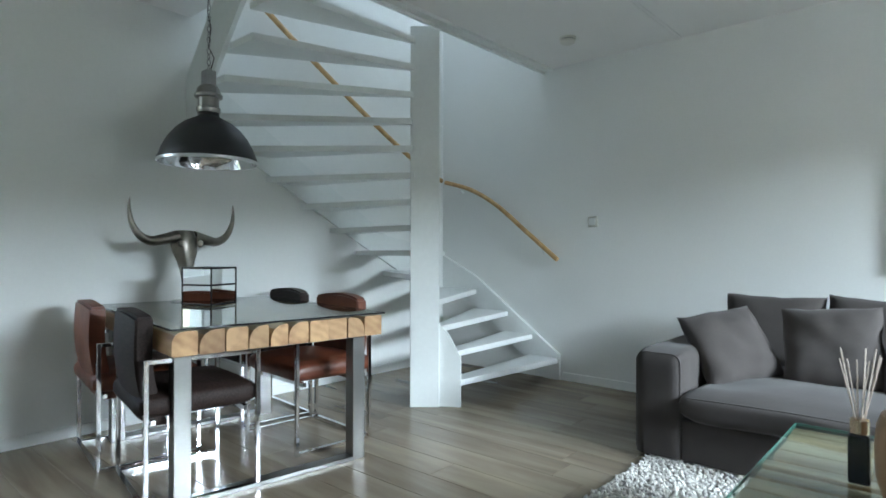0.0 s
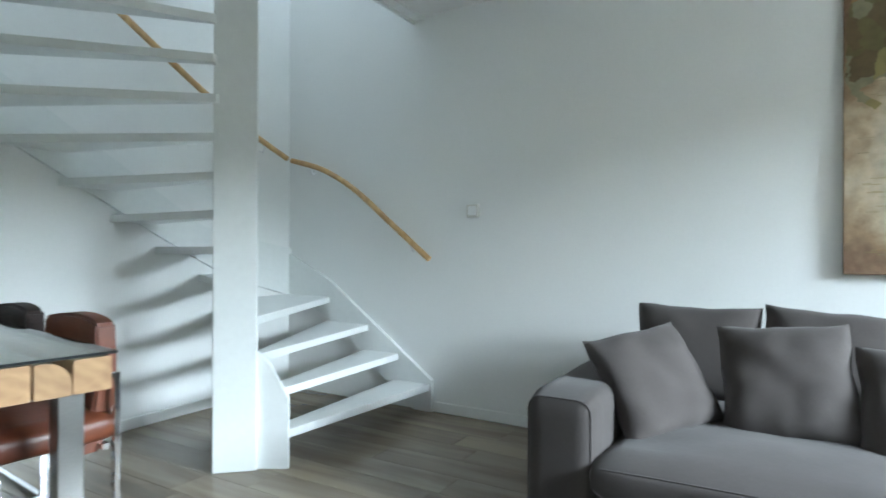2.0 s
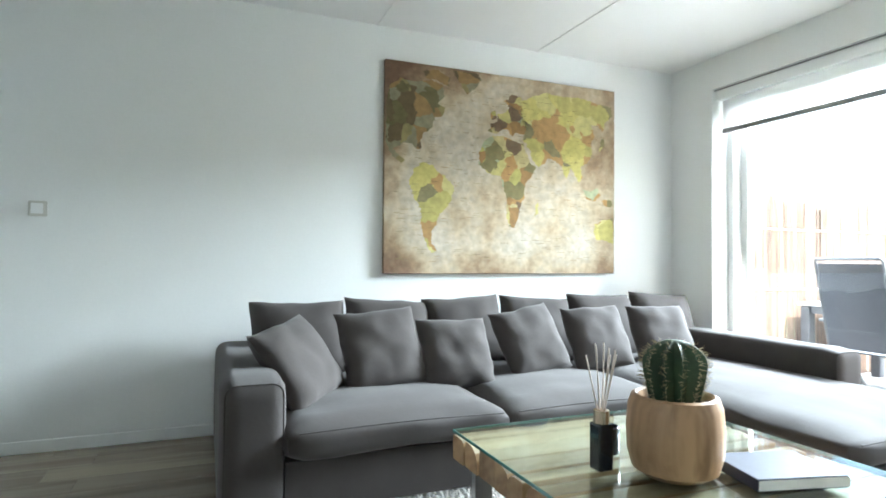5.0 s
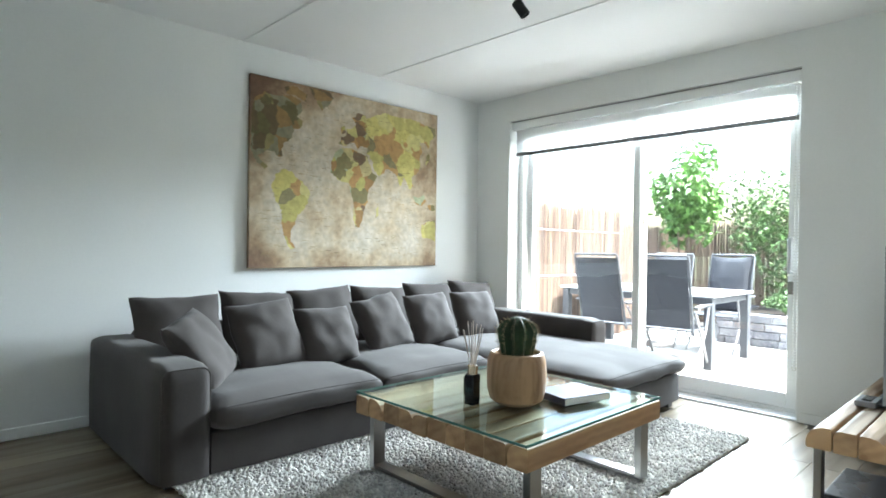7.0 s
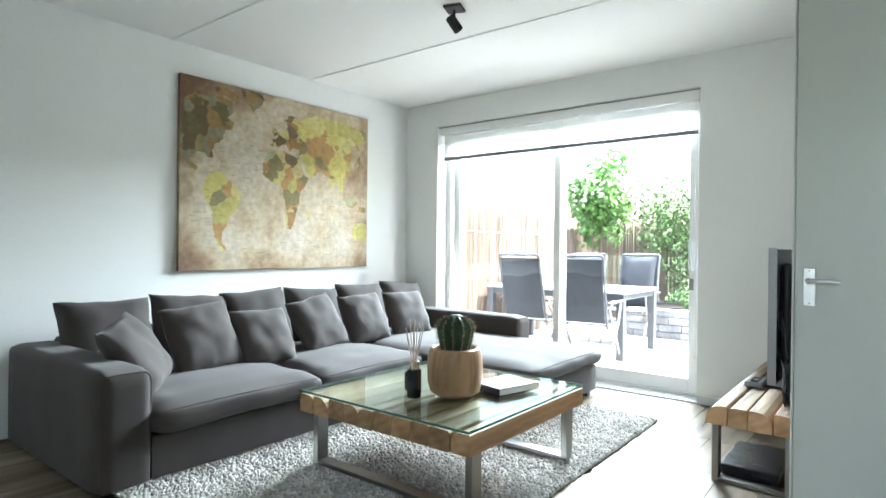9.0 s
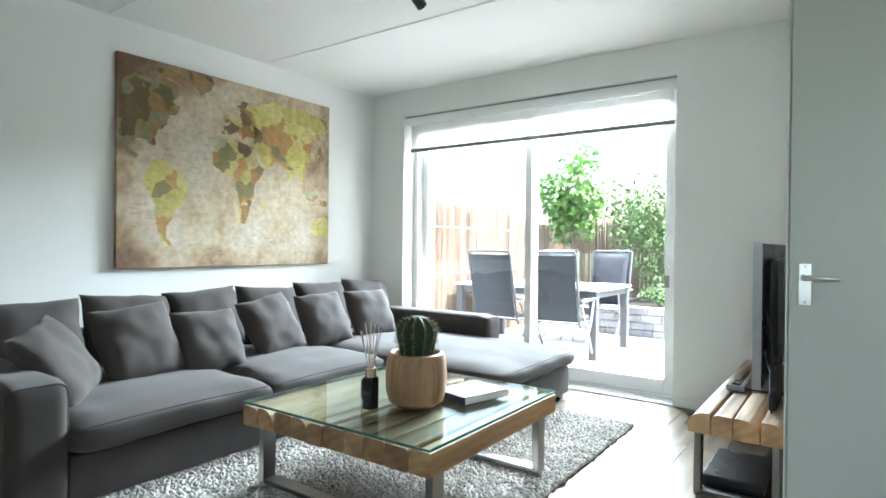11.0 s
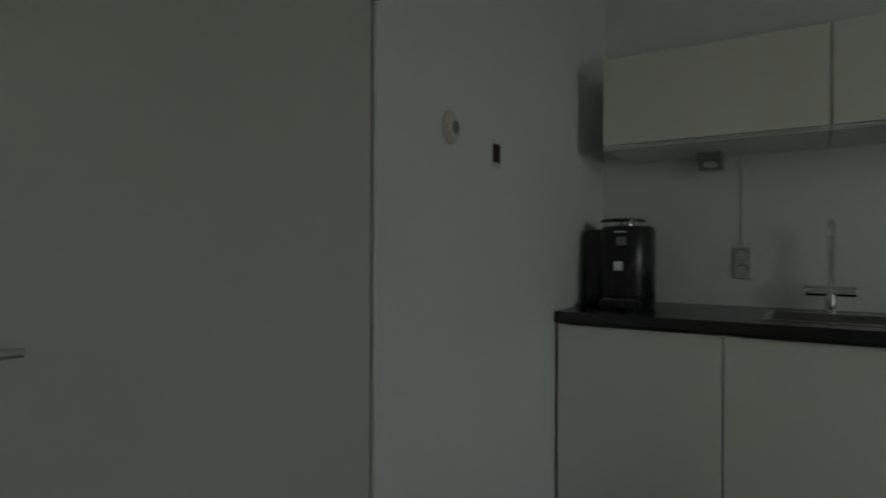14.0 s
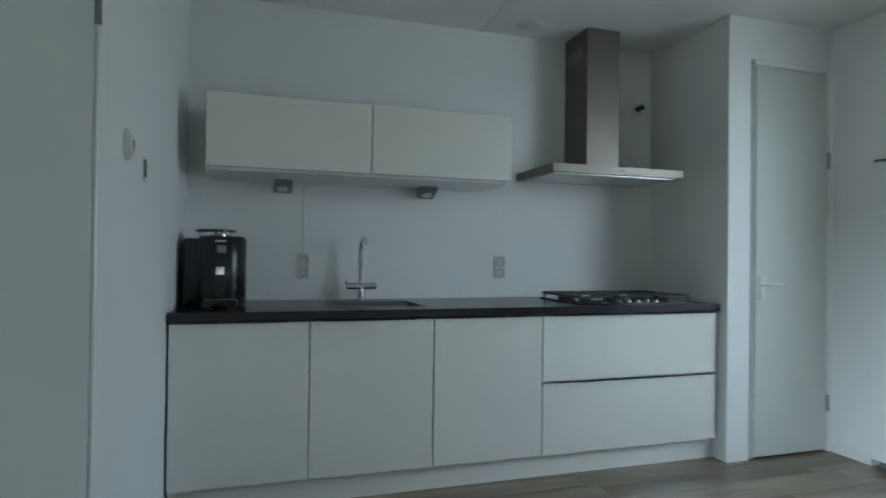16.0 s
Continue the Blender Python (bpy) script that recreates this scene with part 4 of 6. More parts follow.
sb = thing("media_box", (2.34, 2.33, 0.396), "small grey media box on the tv bench", "electronics")
part("housing", box(-0.06, -0.03, 0, 0.10, 0.055, 0.028, 0.004), M["grey"], sb)
part("buttons", box(-0.04, -0.01, 0.028, 0.07, 0.03, 0.034, 0.002), M["black"], sb)
lb = thing("laptop", (2.08, 2.16, 0.396), "black folded device standing on edge with cables behind the television", "electronics", rz=0)
part("housing", box(-0.10, -0.03, 0, 0.14, 0.0, 0.20, 0.004), M["black"], lb)
dk = thing("receiver", (2.15, 2.32, 0.0), "flat black receiver on the floor under the bench", "electronics")
part("housing", box(-0.22, -0.15, 0.012, 0.22, 0.11, 0.065, 0.006), M["black"], dk)
part("foot", box(-0.19, -0.12, 0.0, 0.19, 0.10, 0.012), M["black"], dk)
for pts in ([(2.05, 2.20, 0.86), (1.985, 2.17, 0.83), (1.96, 2.15, 0.74), (1.99, 2.145, 0.62), (2.10, 2.14, 0.50), (2.2, 2.14, 0.41)], [(2.06, 2.20, 0.80), (2.0, 2.16, 0.72), (2.02, 2.14, 0.62), (1.97, 2.14, 0.52), (2.05, 2.14, 0.41)], [(2.1, 2.20, 0.66), (1.98, 2.15, 0.55), (1.88, 2.14, 0.48), (1.93, 2.14, 0.41)], [(2.1, 2.20, 0.62), (1.94, 2.15, 0.58), (1.83, 2.14, 0.50), (1.90, 2.14, 0.405)]):
    cb = thing("cable", (0, 0, 0), "thin black cable hanging behind the television", "cable", "cables behind the television")
    part("lead", add_tube(bmesh.new(), pts, 0.004, 6), M["black"], cb, smooth=True)

# ---- small fixtures ----
def switch(at, rz, label="square white light switch on the wall"):
    s = thing("light_switch", at, label, "switch", rz=rz)
    part("plate", box(-0.041, -0.026, -0.041, 0.041, 0, 0.041, 0.005), M["switch"], s)
    part("rocker", box(-0.028, -0.034, -0.028, 0.028, -0.0265, 0.028, 0.003), M["white"], s, "white rocker")


switch((-1.08, YN, 1.30), 0)
sd = thing("smoke_detector", (-1.01, 5.26, HC), "round white smoke detector on the ceiling", "smoke detector")
part("housing", lathe([(0, -0.048), (0.035, -0.046), (0.052, -0.036), (0.056, -0.02), (0.05, -0.018), (0.05, -0.012), (0.06, -0.01), (0.06, 0)], 36), M["plug"], sd, smooth=True)
part("vent_ring", lathe([(0.0515, -0.026), (0.0562, -0.02), (0.0515, -0.013)], 36), M["grey"], sd, "dark slotted ring")
sp = thing("ceiling_spotlight", (1.55, 3.86, HC), "black adjustable ceiling spotlight on a square base", "spotlight", rz=20)
part("base", box(-0.055, -0.055, -0.018, 0.055, 0.055, 0, 0.003), M["blackmatt"], sp)
part("arm", tube([(0, 0, -0.018), (0, 0, -0.07)], 0.008, 10), M["blackmatt"], sp, smooth=True)
hd = part("head", lathe([(0, 0.05), (0.026, 0.048), (0.030, 0.04), (0.030, -0.05), (0.026, -0.052), (0.024, -0.04), (0, -0.038)], 28), M["blackmatt"], sp, smooth=True)
hd.matrix_local = pose(0, 0, -0.10, 35, 0, 200)

# ---- world map on canvas ----
def map_material(name, cols, scale, base):
    m = bpy.data.materials.new(name)
    m.use_nodes = True
    nt = m.node_tree
    b = nt.nodes["Principled BSDF"]
    b.inputs["Roughness"].default_value = 0.8
    tc = nt.nodes.new("ShaderNodeTexCoord")
    wob = nt.nodes.new("ShaderNodeTexNoise")
    wob.inputs["Scale"].default_value, wob.inputs["Detail"].default_value = 9, 4
    nt.links.new(tc.outputs["Object"], wob.inputs["Vector"])
    mx = nt.nodes.new("ShaderNodeVectorMath")
    mx.operation = "MULTIPLY_ADD"
    mx.inputs[1].default_value = (0.12, 0.12, 0.12)
    nt.links.new(wob.outputs["Color"], mx.inputs[0])
    nt.links.new(tc.outputs["Object"], mx.inputs[2])
    vo = nt.nodes.new("ShaderNodeTexVoronoi")
    vo.inputs["Scale"].default_value = scale
    nt.links.new(mx.outputs["Vector"], vo.inputs["Vector"])
    sep = nt.nodes.new("ShaderNodeSeparateColor")
    nt.links.new(vo.outputs["Color"], sep.inputs["Color"])
    ramp = nt.nodes.new("ShaderNodeValToRGB")
    ramp.color_ramp.interpolation = "CONSTANT" if not base else "LINEAR"
    e = ramp.color_ramp.elements
    e[0].color, e[0].position = (*cols[0], 1), 0.0
    e[1].color, e[1].position = (*cols[1], 1), 1 / len(cols)
    for i, c in enumerate(cols[2:], 2):
        q = e.new(i / len(cols))
        q.color = (*c, 1)
    if base:
        big = nt.nodes.new("ShaderNodeTexNoise")
        big.inputs["Scale"].default_value, big.inputs["Detail"].default_value, big.inputs["Roughness"].default_value = 2.2, 9, 0.65
        nt.links.new(tc.outputs["Object"], big.inputs["Vector"])
        # browner towards the printed border, as on an old chart
        xyz = nt.nodes.new("ShaderNodeSeparateXYZ")
        nt.links.new(tc.outputs["Object"], xyz.inputs["Vector"])
        dist = []
        for ax, half in (("X", 0.92), ("Z", 0.71)):
            ab = nt.nodes.new("ShaderNodeMath")
            ab.operation = "ABSOLUTE"
            nt.links.new(xyz.outputs[ax], ab.inputs[0])
            mr = nt.nodes.new("ShaderNodeMapRange")
            mr.inputs["From Min"].default_value, mr.inputs["From Max"].default_value = half * 0.72, half
            mr.inputs["To Max"].default_value = 0.14
            nt.links.new(ab.outputs[0], mr.inputs["Value"])
            dist.append(mr)
        ad = nt.nodes.new("ShaderNodeMath")
        nt.links.new(dist[0].outputs[0], ad.inputs[0])
        nt.links.new(dist[1].outputs[0], ad.inputs[1])
        # darker top-left of the chart
        corner = nt.nodes.new("ShaderNodeMath")
        corner.operation = "SUBTRACT"
        nt.links.new(xyz.outputs["Z"], corner.inputs[0])
        nt.links.new(xyz.outputs["X"], corner.inputs[1])
        cr = nt.nodes.new("ShaderNodeMapRange")
        cr.inputs["From Min"].default_value, cr.inputs["From Max"].default_value = 0.8, 1.7
        cr.inputs["To Max"].default_value = 0.25
        nt.links.new(corner.outputs[0], cr.inputs["Value"])
        a2 = nt.nodes.new("ShaderNodeMath")
        nt.links.new(ad.outputs[0], a2.inputs[0])
        nt.links.new(cr.outputs[0], a2.inputs[1])
        a3 = nt.nodes.new("ShaderNodeMath")
        nt.links.new(a2.outputs[0], a3.inputs[0])
        nt.links.new(big.outputs["Fac"], a3.inputs[1])
        nt.links.new(a3.outputs[0], ramp.inputs["Fac"])
    else:
        nt.links.new(sep.outputs["Red"], ramp.inputs["Fac"])
    stain = nt.nodes.new("ShaderNodeTexNoise")
    stain.inputs["Scale"].default_value, stain.inputs["Detail"].default_value = 22, 8
    nt.links.new(tc.outputs["Object"], stain.inputs["Vector"])
    mr = nt.nodes.new("ShaderNodeMapRange")
    mr.inputs["From Min"].default_value, mr.inputs["From Max"].default_value = 0.3, 0.7
    mr.inputs["To Min"].default_value, mr.inputs["To Max"].default_value = 0.80, 1.15
    nt.links.new(stain.outputs["Fac"], mr.inputs["Value"])
    hs = nt.nodes.new("ShaderNodeHueSaturation")
    nt.links.new(mr.outputs["Result"], hs.inputs["Value"])
    nt.links.new(ramp.outputs["Color"], hs.inputs["Color"])
    nt.links.new(hs.outputs["Color"], b.inputs["Base Color"])
    return m


M["mapbase"] = map_material("chart_ground", [(0.70, 0.665, 0.60), (0.69, 0.65, 0.58), (0.64, 0.59, 0.51), (0.50, 0.44, 0.35), (0.46, 0.37, 0.25), (0.28, 0.19, 0.11), (0.15, 0.085, 0.05)], 3, True)
M["mapland"] = map_material("chart_land", [(0.40, 0.36, 0.11), (0.30, 0.17, 0.06), (0.48, 0.42, 0.16), (0.20, 0.17, 0.07), (0.40, 0.23, 0.08), (0.34, 0.36, 0.22), (0.46, 0.38, 0.18), (0.17, 0.11, 0.06)], 10, False)
M["mapnorth"] = map_material("chart_land_dark", [(0.13, 0.11, 0.045), (0.24, 0.20, 0.08), (0.26, 0.16, 0.06), (0.12, 0.085, 0.04), (0.22, 0.20, 0.12)], 9, False)
M["mapeast"] = map_material("chart_land_yellow", [(0.50, 0.44, 0.14), (0.52, 0.47, 0.19), (0.40, 0.24, 0.09), (0.42, 0.37, 0.12), (0.22, 0.19, 0.09)], 7, False)
MX0, MX1, MZ0, MZ1 = 0.83, 2.69, 0.95, 2.37
wm = thing("map_canvas", ((MX0 + MX1) / 2, YN - 0.002, (MZ0 + MZ1) / 2), "large antique style world map print on stretched canvas, brown and olive", "painting")
MW, MH = (MX1 - MX0) / 2, (MZ1 - MZ0) / 2
part("canvas", box(-MW, -0.035, -MH, MW, 0, MH, 0.003, 1), M["mapbase"], wm)
lands = {
    # outlines in per cent of the chart's width and height from its upper left corner
    "north_america": ("mapnorth", [(2, 12), (6, 8), (12, 9), (17, 7), (22, 9), (23, 14), (20, 18), (23, 20), (22, 24), (19, 25), (18, 30), (15, 33), (13, 37), (14, 40), (12, 41), (10, 38), (6, 39), (3, 42), (6, 45), (8, 47), (6, 48), (3, 45), (0.5, 40), (0.5, 20)]),
    "arctic_islands": ("mapnorth", [(14, 3), (20, 2), (25, 5), (24, 9), (20, 7), (16, 7)]),
    "greenland": ("mapnorth", [(26, 1), (36, 0.8), (38, 4), (35, 9), (32, 12), (30, 9), (28, 5)]),
    "south_america": ("mapeast", [(11, 51), (14, 47), (18, 48), (20, 51), (23, 53), (27, 58), (26, 64), (24, 68), (21, 72), (20, 76), (18, 80), (18, 85), (20, 89), (18, 90), (16, 86), (14, 78), (14, 70), (11, 63), (9, 57)]),
    "africa": ("mapland", [(39, 34), (43, 31), (48, 31), (53, 33), (56, 34), (59, 43), (62, 45), (60, 50), (57, 54), (57, 61), (55, 66), (54, 72), (52, 77), (50, 76), (49, 70), (49, 62), (47, 55), (46, 51), (41, 50), (37, 46), (37, 40)]),
    "madagascar": ("mapland", [(62, 65), (63, 63), (63, 68), (61.5, 71)]),
    "europe": ("mapland", [(41, 29), (42, 25), (45, 24), (45, 20), (48, 19), (50, 16), (48, 13), (51, 9), (55, 10), (56, 14), (55, 18), (58, 24), (57, 29), (53, 28), (51, 31), (49, 27), (46, 28), (44, 30)]),
    "british_isles": ("mapland", [(42, 20), (43.5, 18), (44.5, 21), (43.5, 23), (42, 23)]),
    "asia": ("mapeast", [(55, 12), (60, 9), (66, 6), (74, 7), (82, 6), (90, 8), (98, 9), (99, 14), (95, 18), (94, 24), (92, 20), (88, 20), (90, 26), (88, 31), (89, 36), (86, 41), (83, 43), (84, 49), (82, 52), (80, 46), (78, 44), (76, 50), (74, 44), (71, 41), (68, 40), (66, 43), (63, 45), (60, 41), (59, 36), (56, 32), (57, 26), (55, 18)]),
    "malay_islands": ("mapland", [(84, 55), (88, 56), (91, 54), (93, 58), (90, 61), (86, 60)]),
    "new_guinea": ("mapland", [(94, 60), (98, 60), (99.5, 63), (97, 64), (94, 63)]),
    "australia": ("mapeast", [(90, 74), (94, 71), (99.3, 70), (99.3, 84), (95, 82), (91, 82), (89.5, 78)]),
    "japan": ("mapland", [(93, 28), (94.5, 26), (95, 30), (93.5, 33), (92, 34)]),
}
for nm, (mat, pts) in lands.items():
    sd_ = len(nm)
    fine = []
    for i in range(len(pts)):
        a, b2 = Vector(pts[i]), Vector(pts[(i + 1) % len(pts)])
        nseg = max(2, int((b2 - a).length / 0.8))
        for s in range(nseg):
            p = a.lerp(b2, s / nseg)
            q = noise.noise((p.x * 0.9, p.y * 0.9, sd_)) * 0.8 + noise.noise((p.x * 2.5, p.y * 2.5, sd_)) * 0.45
            q2 = noise.noise((p.y * 0.9, p.x * 0.9, sd_ + 9)) * 0.8
            fine.append((max(0.3, min(99.7, p.x + q)), max(0.4, min(99.6, p.y + q2))))
    bm = bmesh.new()
    vsx = [bm.verts.new((-MW + x / 100 * 2 * MW, -0.0358, MH - y / 100 * 2 * MH)) for x, y in fine]
    try:
        f = bm.faces.new(vsx)
        bm.normal_update()
        if f.normal.y > 0:
            f.normal_flip()
        bmesh.ops.triangulate(bm, faces=[f])
    except ValueError:
        pass
    part("printed_land", bm, M[mat], wm, "printed land in olive and brown")
# faint lines of small print
bm = bmesh.new()
rg = random.Random(8)
for _ in range(420):
    x, z, w = rg.uniform(-MW + 0.05, MW - 0.12), rg.uniform(-MH + 0.08, MH - 0.1), rg.uniform(0.015, 0.07)
    add_box(bm, x, -0.0366, z, x + w, -0.0361, z + rg.choice([0.0012, 0.002]))
part("small_print", bm, M["mapnorth"], wm, "rows of tiny printed lettering, unreadable", kind="stuff")

# ---- dining table ----
dt = thing("dining_table", (0, 0, 0), "dining table of rough square timber beams on brushed steel loops", "table")
DX0, DX1, DY0, DY1, DZ = -2.60, -1.22, 2.55, 3.56, 0.745
beams(dt, DX0, DX1, DY0, DY1, DZ - 0.105, 0.10, 10, 6)
for x in (DX1 - 0.14, DX0 + 0.14):
    steel_loop(dt, x, DY0 + 0.04, DY1 - 0.04, DZ - 0.105, 0.07, 0.07)
gp = thing("glass_plate", (0, 0, 0), "clear glass plate lying on the dining table", "glass")
part("sheet", box(DX0 - 0.004, DY0 - 0.004, DZ + 0.0005, DX1 + 0.004, DY1 + 0.004, DZ + 0.009), M["tableglass"], gp)
bm = bmesh.new()
for b in ((DX0 - 0.007, DY0 - 0.007, DX0 - 0.004, DY1 + 0.007), (DX1 + 0.004, DY0 - 0.007, DX1 + 0.007, DY1 + 0.007), (DX0 - 0.004, DY0 - 0.007, DX1 + 0.004, DY0 - 0.004), (DX0 - 0.004, DY1 + 0.004, DX1 + 0.004, DY1 + 0.007)):
    add_box(bm, b[0], b[1], DZ + 0.0005, b[2], b[3], DZ + 0.009)
part("edge", bm, M["dial"], gp, "dark polished edge")
# the table stands a little askew
askew = Matrix.Translation((DX1, DY0, 0)) @ Matrix.Rotation(radians(-7), 4, "Z") @ Matrix.Translation((-DX1, -DY0, 0))
dt.matrix_world = askew
gp.matrix_world = askew

# ---- dining chairs: shell seat on loops of square chrome tube ----
def chair(mat, label, at, rz):
    c = thing("dining_chair", (0, 0, 0), label, "chair", "chairs round the dining table")
    seat = slab_cushion(0.50, 0.46, 0.11, 3, 0.012, 0.003, r=0.03)
    part("seat", seat, M[mat], c, smooth=True).matrix_local = pose(0, -0.01, 0.37)
    bm = bmesh.new()
    add_box(bm, -0.23, 0, 0, 0.23, 0.07, 0.42)
    bmesh.ops.subdivide_edges(bm, edges=bm.edges[:], cuts=9, use_grid_fill=True)
    for v in bm.verts:
        u, w = v.co.x / 0.23, v.co.z / 0.42
        v.co.y += 0.05 * w + 0.03 * math.sin(w * 3.1) - 0.03 * u * u * 0.6
        v.co.z -= 0.02 * u * u * w
        v.co.x *= 1 - 0.05 * w
        if w > 0.85:
            v.co.y += (w - 0.85) * (0.035 - v.co.y * 0.2)
    bmesh.ops.bevel(bm, geom=[e for e in bm.edges if e.is_boundary or e.calc_face_angle(0) > 1.0], offset=0.012, segments=2, affect="EDGES")
    part("backrest", bm, M[mat], c, smooth=True).matrix_local = pose(0, 0.13, 0.335) @ Matrix.Diagonal((1, 1, 1.13, 1))
    for sx in (-1, 1):
        bm = bmesh.new()
        x = sx * 0.275
        s = 0.010
        for b in ((x - s, -0.26, 0.0, x + s, -0.24, 0.62), (x - s, 0.20, 0.0, x + s, 0.22, 0.62), (x - s, -0.24, 0.0, x + s, 0.20, 0.02), (x - s, -0.24, 0.60, x + s, 0.20, 0.62)):
            add_box(bm, *b, 0.002, 1)
        part("side_loop", bm, M["chrome"], c, "square chrome tube loop")
    for y in (-0.20, 0.18):
        part("cross_bar", box(-0.265, y - 0.01, 0.35, 0.265, y + 0.01, 0.37), M["chrome"], c, "chrome cross bar")
    part("floor_bar", box(-0.265, 0.20, 0.0, 0.265, 0.22, 0.02), M["chrome"], c, "chrome floor bar")
    c.matrix_world = pose(*at, 0, 0, rz)
    return c


red = chair("leather", "cognac leather dining chair on chrome loops, under the table", (-1.72, 3.56, 0), -4)
dark = chair("weave", "dark brown woven leather dining chair on chrome loops, under the table", (-1.60, 2.76, 0), 171)
copy_thing(dark, pose(-2.36, 3.62, 0, 0, 0, -5))
copy_thing(red, pose(-2.22, 2.78, 0, 0, 0, 172))

# ---- pendant lamp ----
lp = thing("pendant_lamp", (-2.15, 3.155, 1.565), "black industrial bell pendant lamp with silver neck, switched off", "pendant lamp")
outer_p = [(0.270, 0.0), (0.272, 0.018), (0.262, 0.045), (0.245, 0.09), (0.215, 0.145), (0.175, 0.195), (0.130, 0.232), (0.085, 0.255), (0.060, 0.270), (0.056, 0.300)]
inner_p = [(0.052, 0.298), (0.056, 0.266), (0.080, 0.250), (0.126, 0.227), (0.170, 0.190), (0.210, 0.141), (0.240, 0.088), (0.257, 0.044), (0.266, 0.012), (0.268, 0.0)]
part("shade", lathe(outer_p, 56), M["blackmatt"], lp, smooth=True)
part("reflector", lathe(inner_p, 56), M["chrome"], lp, "mirror-like silver inside", smooth=True)
part("rim", lathe([(0.266, 0.0), (0.270, -0.004), (0.275, 0.0), (0.274, 0.014), (0.271, 0.016)], 56), M["alu"], lp, "bright metal rim", smooth=True)
part("neck", lathe([(0.060, 0.290), (0.066, 0.300), (0.066, 0.318), (0.058, 0.322), (0.058, 0.375), (0.076, 0.380), (0.078, 0.395), (0.070, 0.400), (0.062, 0.430), (0.045, 0.450), (0.0, 0.452)], 40), M["steel"], lp, "silver metal neck", smooth=True)
part("clamp", tube([(0.076, 0, 0.385), (0.098, 0, 0.385), (0.098, 0, 0.43)], 0.004, 6), M["grey"], lp)
part("junction_box", box(-0.035, -0.03, 0.452, 0.035, 0.03, 0.535, 0.006), M["grey"], lp, "grey metal junction box")
part("bulb", lathe([(0, 0.07), (0.03, 0.08), (0.042, 0.11), (0.036, 0.15), (0.02, 0.19), (0.018, 0.25), (0, 0.25)], 24), M["plug"], lp, "white unlit bulb", smooth=True)
for i in range(15):
    bm = bmesh.new()
    ring = [Vector((0.010 * math.cos(a), 0, 0.019 * math.sin(a))) for a in [k * math.pi / 5 for k in range(11)]]
    add_tube(bm, ring, 0.0026, 6, False)
    part("chain_link", bm, M["grey"], lp, "steel chain link").matrix_local = pose(0, 0, 0.553 + i * 0.032, 0, 0, 90 * (i % 2))
part("cord", tube([(0.02, 0, 0.53), (0.045, 0.01, 0.60), (-0.02, 0.01, 0.68), (0.025, 0, 0.78), (-0.015, 0, 0.88), (0.0, 0, 1.04)], 0.0035, 6), M["black"], lp, "black cord wound through the chain", smooth=True)
part("ceiling_cup", lathe([(0, 1.005), (0.03, 1.01), (0.05, 1.035), (0.052, 1.055), (0, 1.055)], 28), M["blackmatt"], lp, smooth=True)

# ---- bull skull ornament ----
def skull():
    bm = bmesh.new()
    prof = [(0.0, 0.062, 0.050, 0.01), (0.05, 0.085, 0.060, 0.0), (0.10, 0.092, 0.060, -0.005), (0.15, 0.080, 0.055, -0.01), (0.20, 0.058, 0.048, -0.015), (0.26, 0.042, 0.040, -0.02), (0.31, 0.034, 0.032, -0.02), (0.34, 0.022, 0.020, -0.02)]
    rings = []
    for d, hw, hd_, off in prof:
        rings.append([bm.verts.new((hd_ * math.cos(a) - off, hw * math.sin(a) * (1 + 0.12 * math.cos(3 * a)), -d)) for a in [2 * math.pi * k / 18 for k in range(18)]])
    for a, b2 in zip(rings, rings[1:]):
        for k in range(18):
            bm.faces.new((a[k], a[(k + 1) % 18], b2[(k + 1) % 18], b2[k]))
    bm.faces.new(rings[0][::-1]), bm.faces.new(rings[-1])
    for s in (-1, 1):
        for a, z, r in ((0.075, -0.085, 0.026), (0.022, -0.30, 0.012)):
            c = Vector((0.052 if r > 0.02 else 0.045, s * a * (0.9 if r > 0.02 else 1), z))
            add_tube(bm, [c + Vector((0.004, 0, 0)), c + Vector((0.014, s * 0.004, 0.0)), c + Vector((0.006, 0, 0))], [r, r * 0.75, r * 0.5], 12)
        pts, rs = [], []
        for i in range(14):
            u = i / 13
            y = 0.06 + 0.30 * math.sin(u * 1.75) + 0.02 * u
            z = -0.03 - 0.05 * math.sin(u * 2.4) + 0.30 * max(0, u - 0.30) ** 1.5 * 1.5
            pts.append((0.0, s * y, z - 0.01))
            rs.append(0.038 * (1 - u) ** 0.75 + 0.003)
        add_tube(bm, pts, rs, 12)
    bmesh.ops.recalc_face_normals(bm, faces=bm.faces[:])
    return bm


sk = thing("skull_ornament", (-2.43, 3.15, DZ + 0.01), "cast metal longhorn skull on a slim stand on the dining table", "ornament", rz=10)
part("skull", skull(), M["skull"], sk, smooth=True).matrix_local = pose(0, 0, 0.43) @ Matrix.Scale(0.92, 4)
part("stand", tube([(0, 0, 0.008), (0, 0, 0.28)], 0.007, 10), M["steel"], sk, "slim metal rod", smooth=True)
part("foot", lathe([(0, 0.010), (0.075, 0.008), (0.078, 0), (0, 0)], 36), M["steel"], sk, "round metal foot", smooth=True)

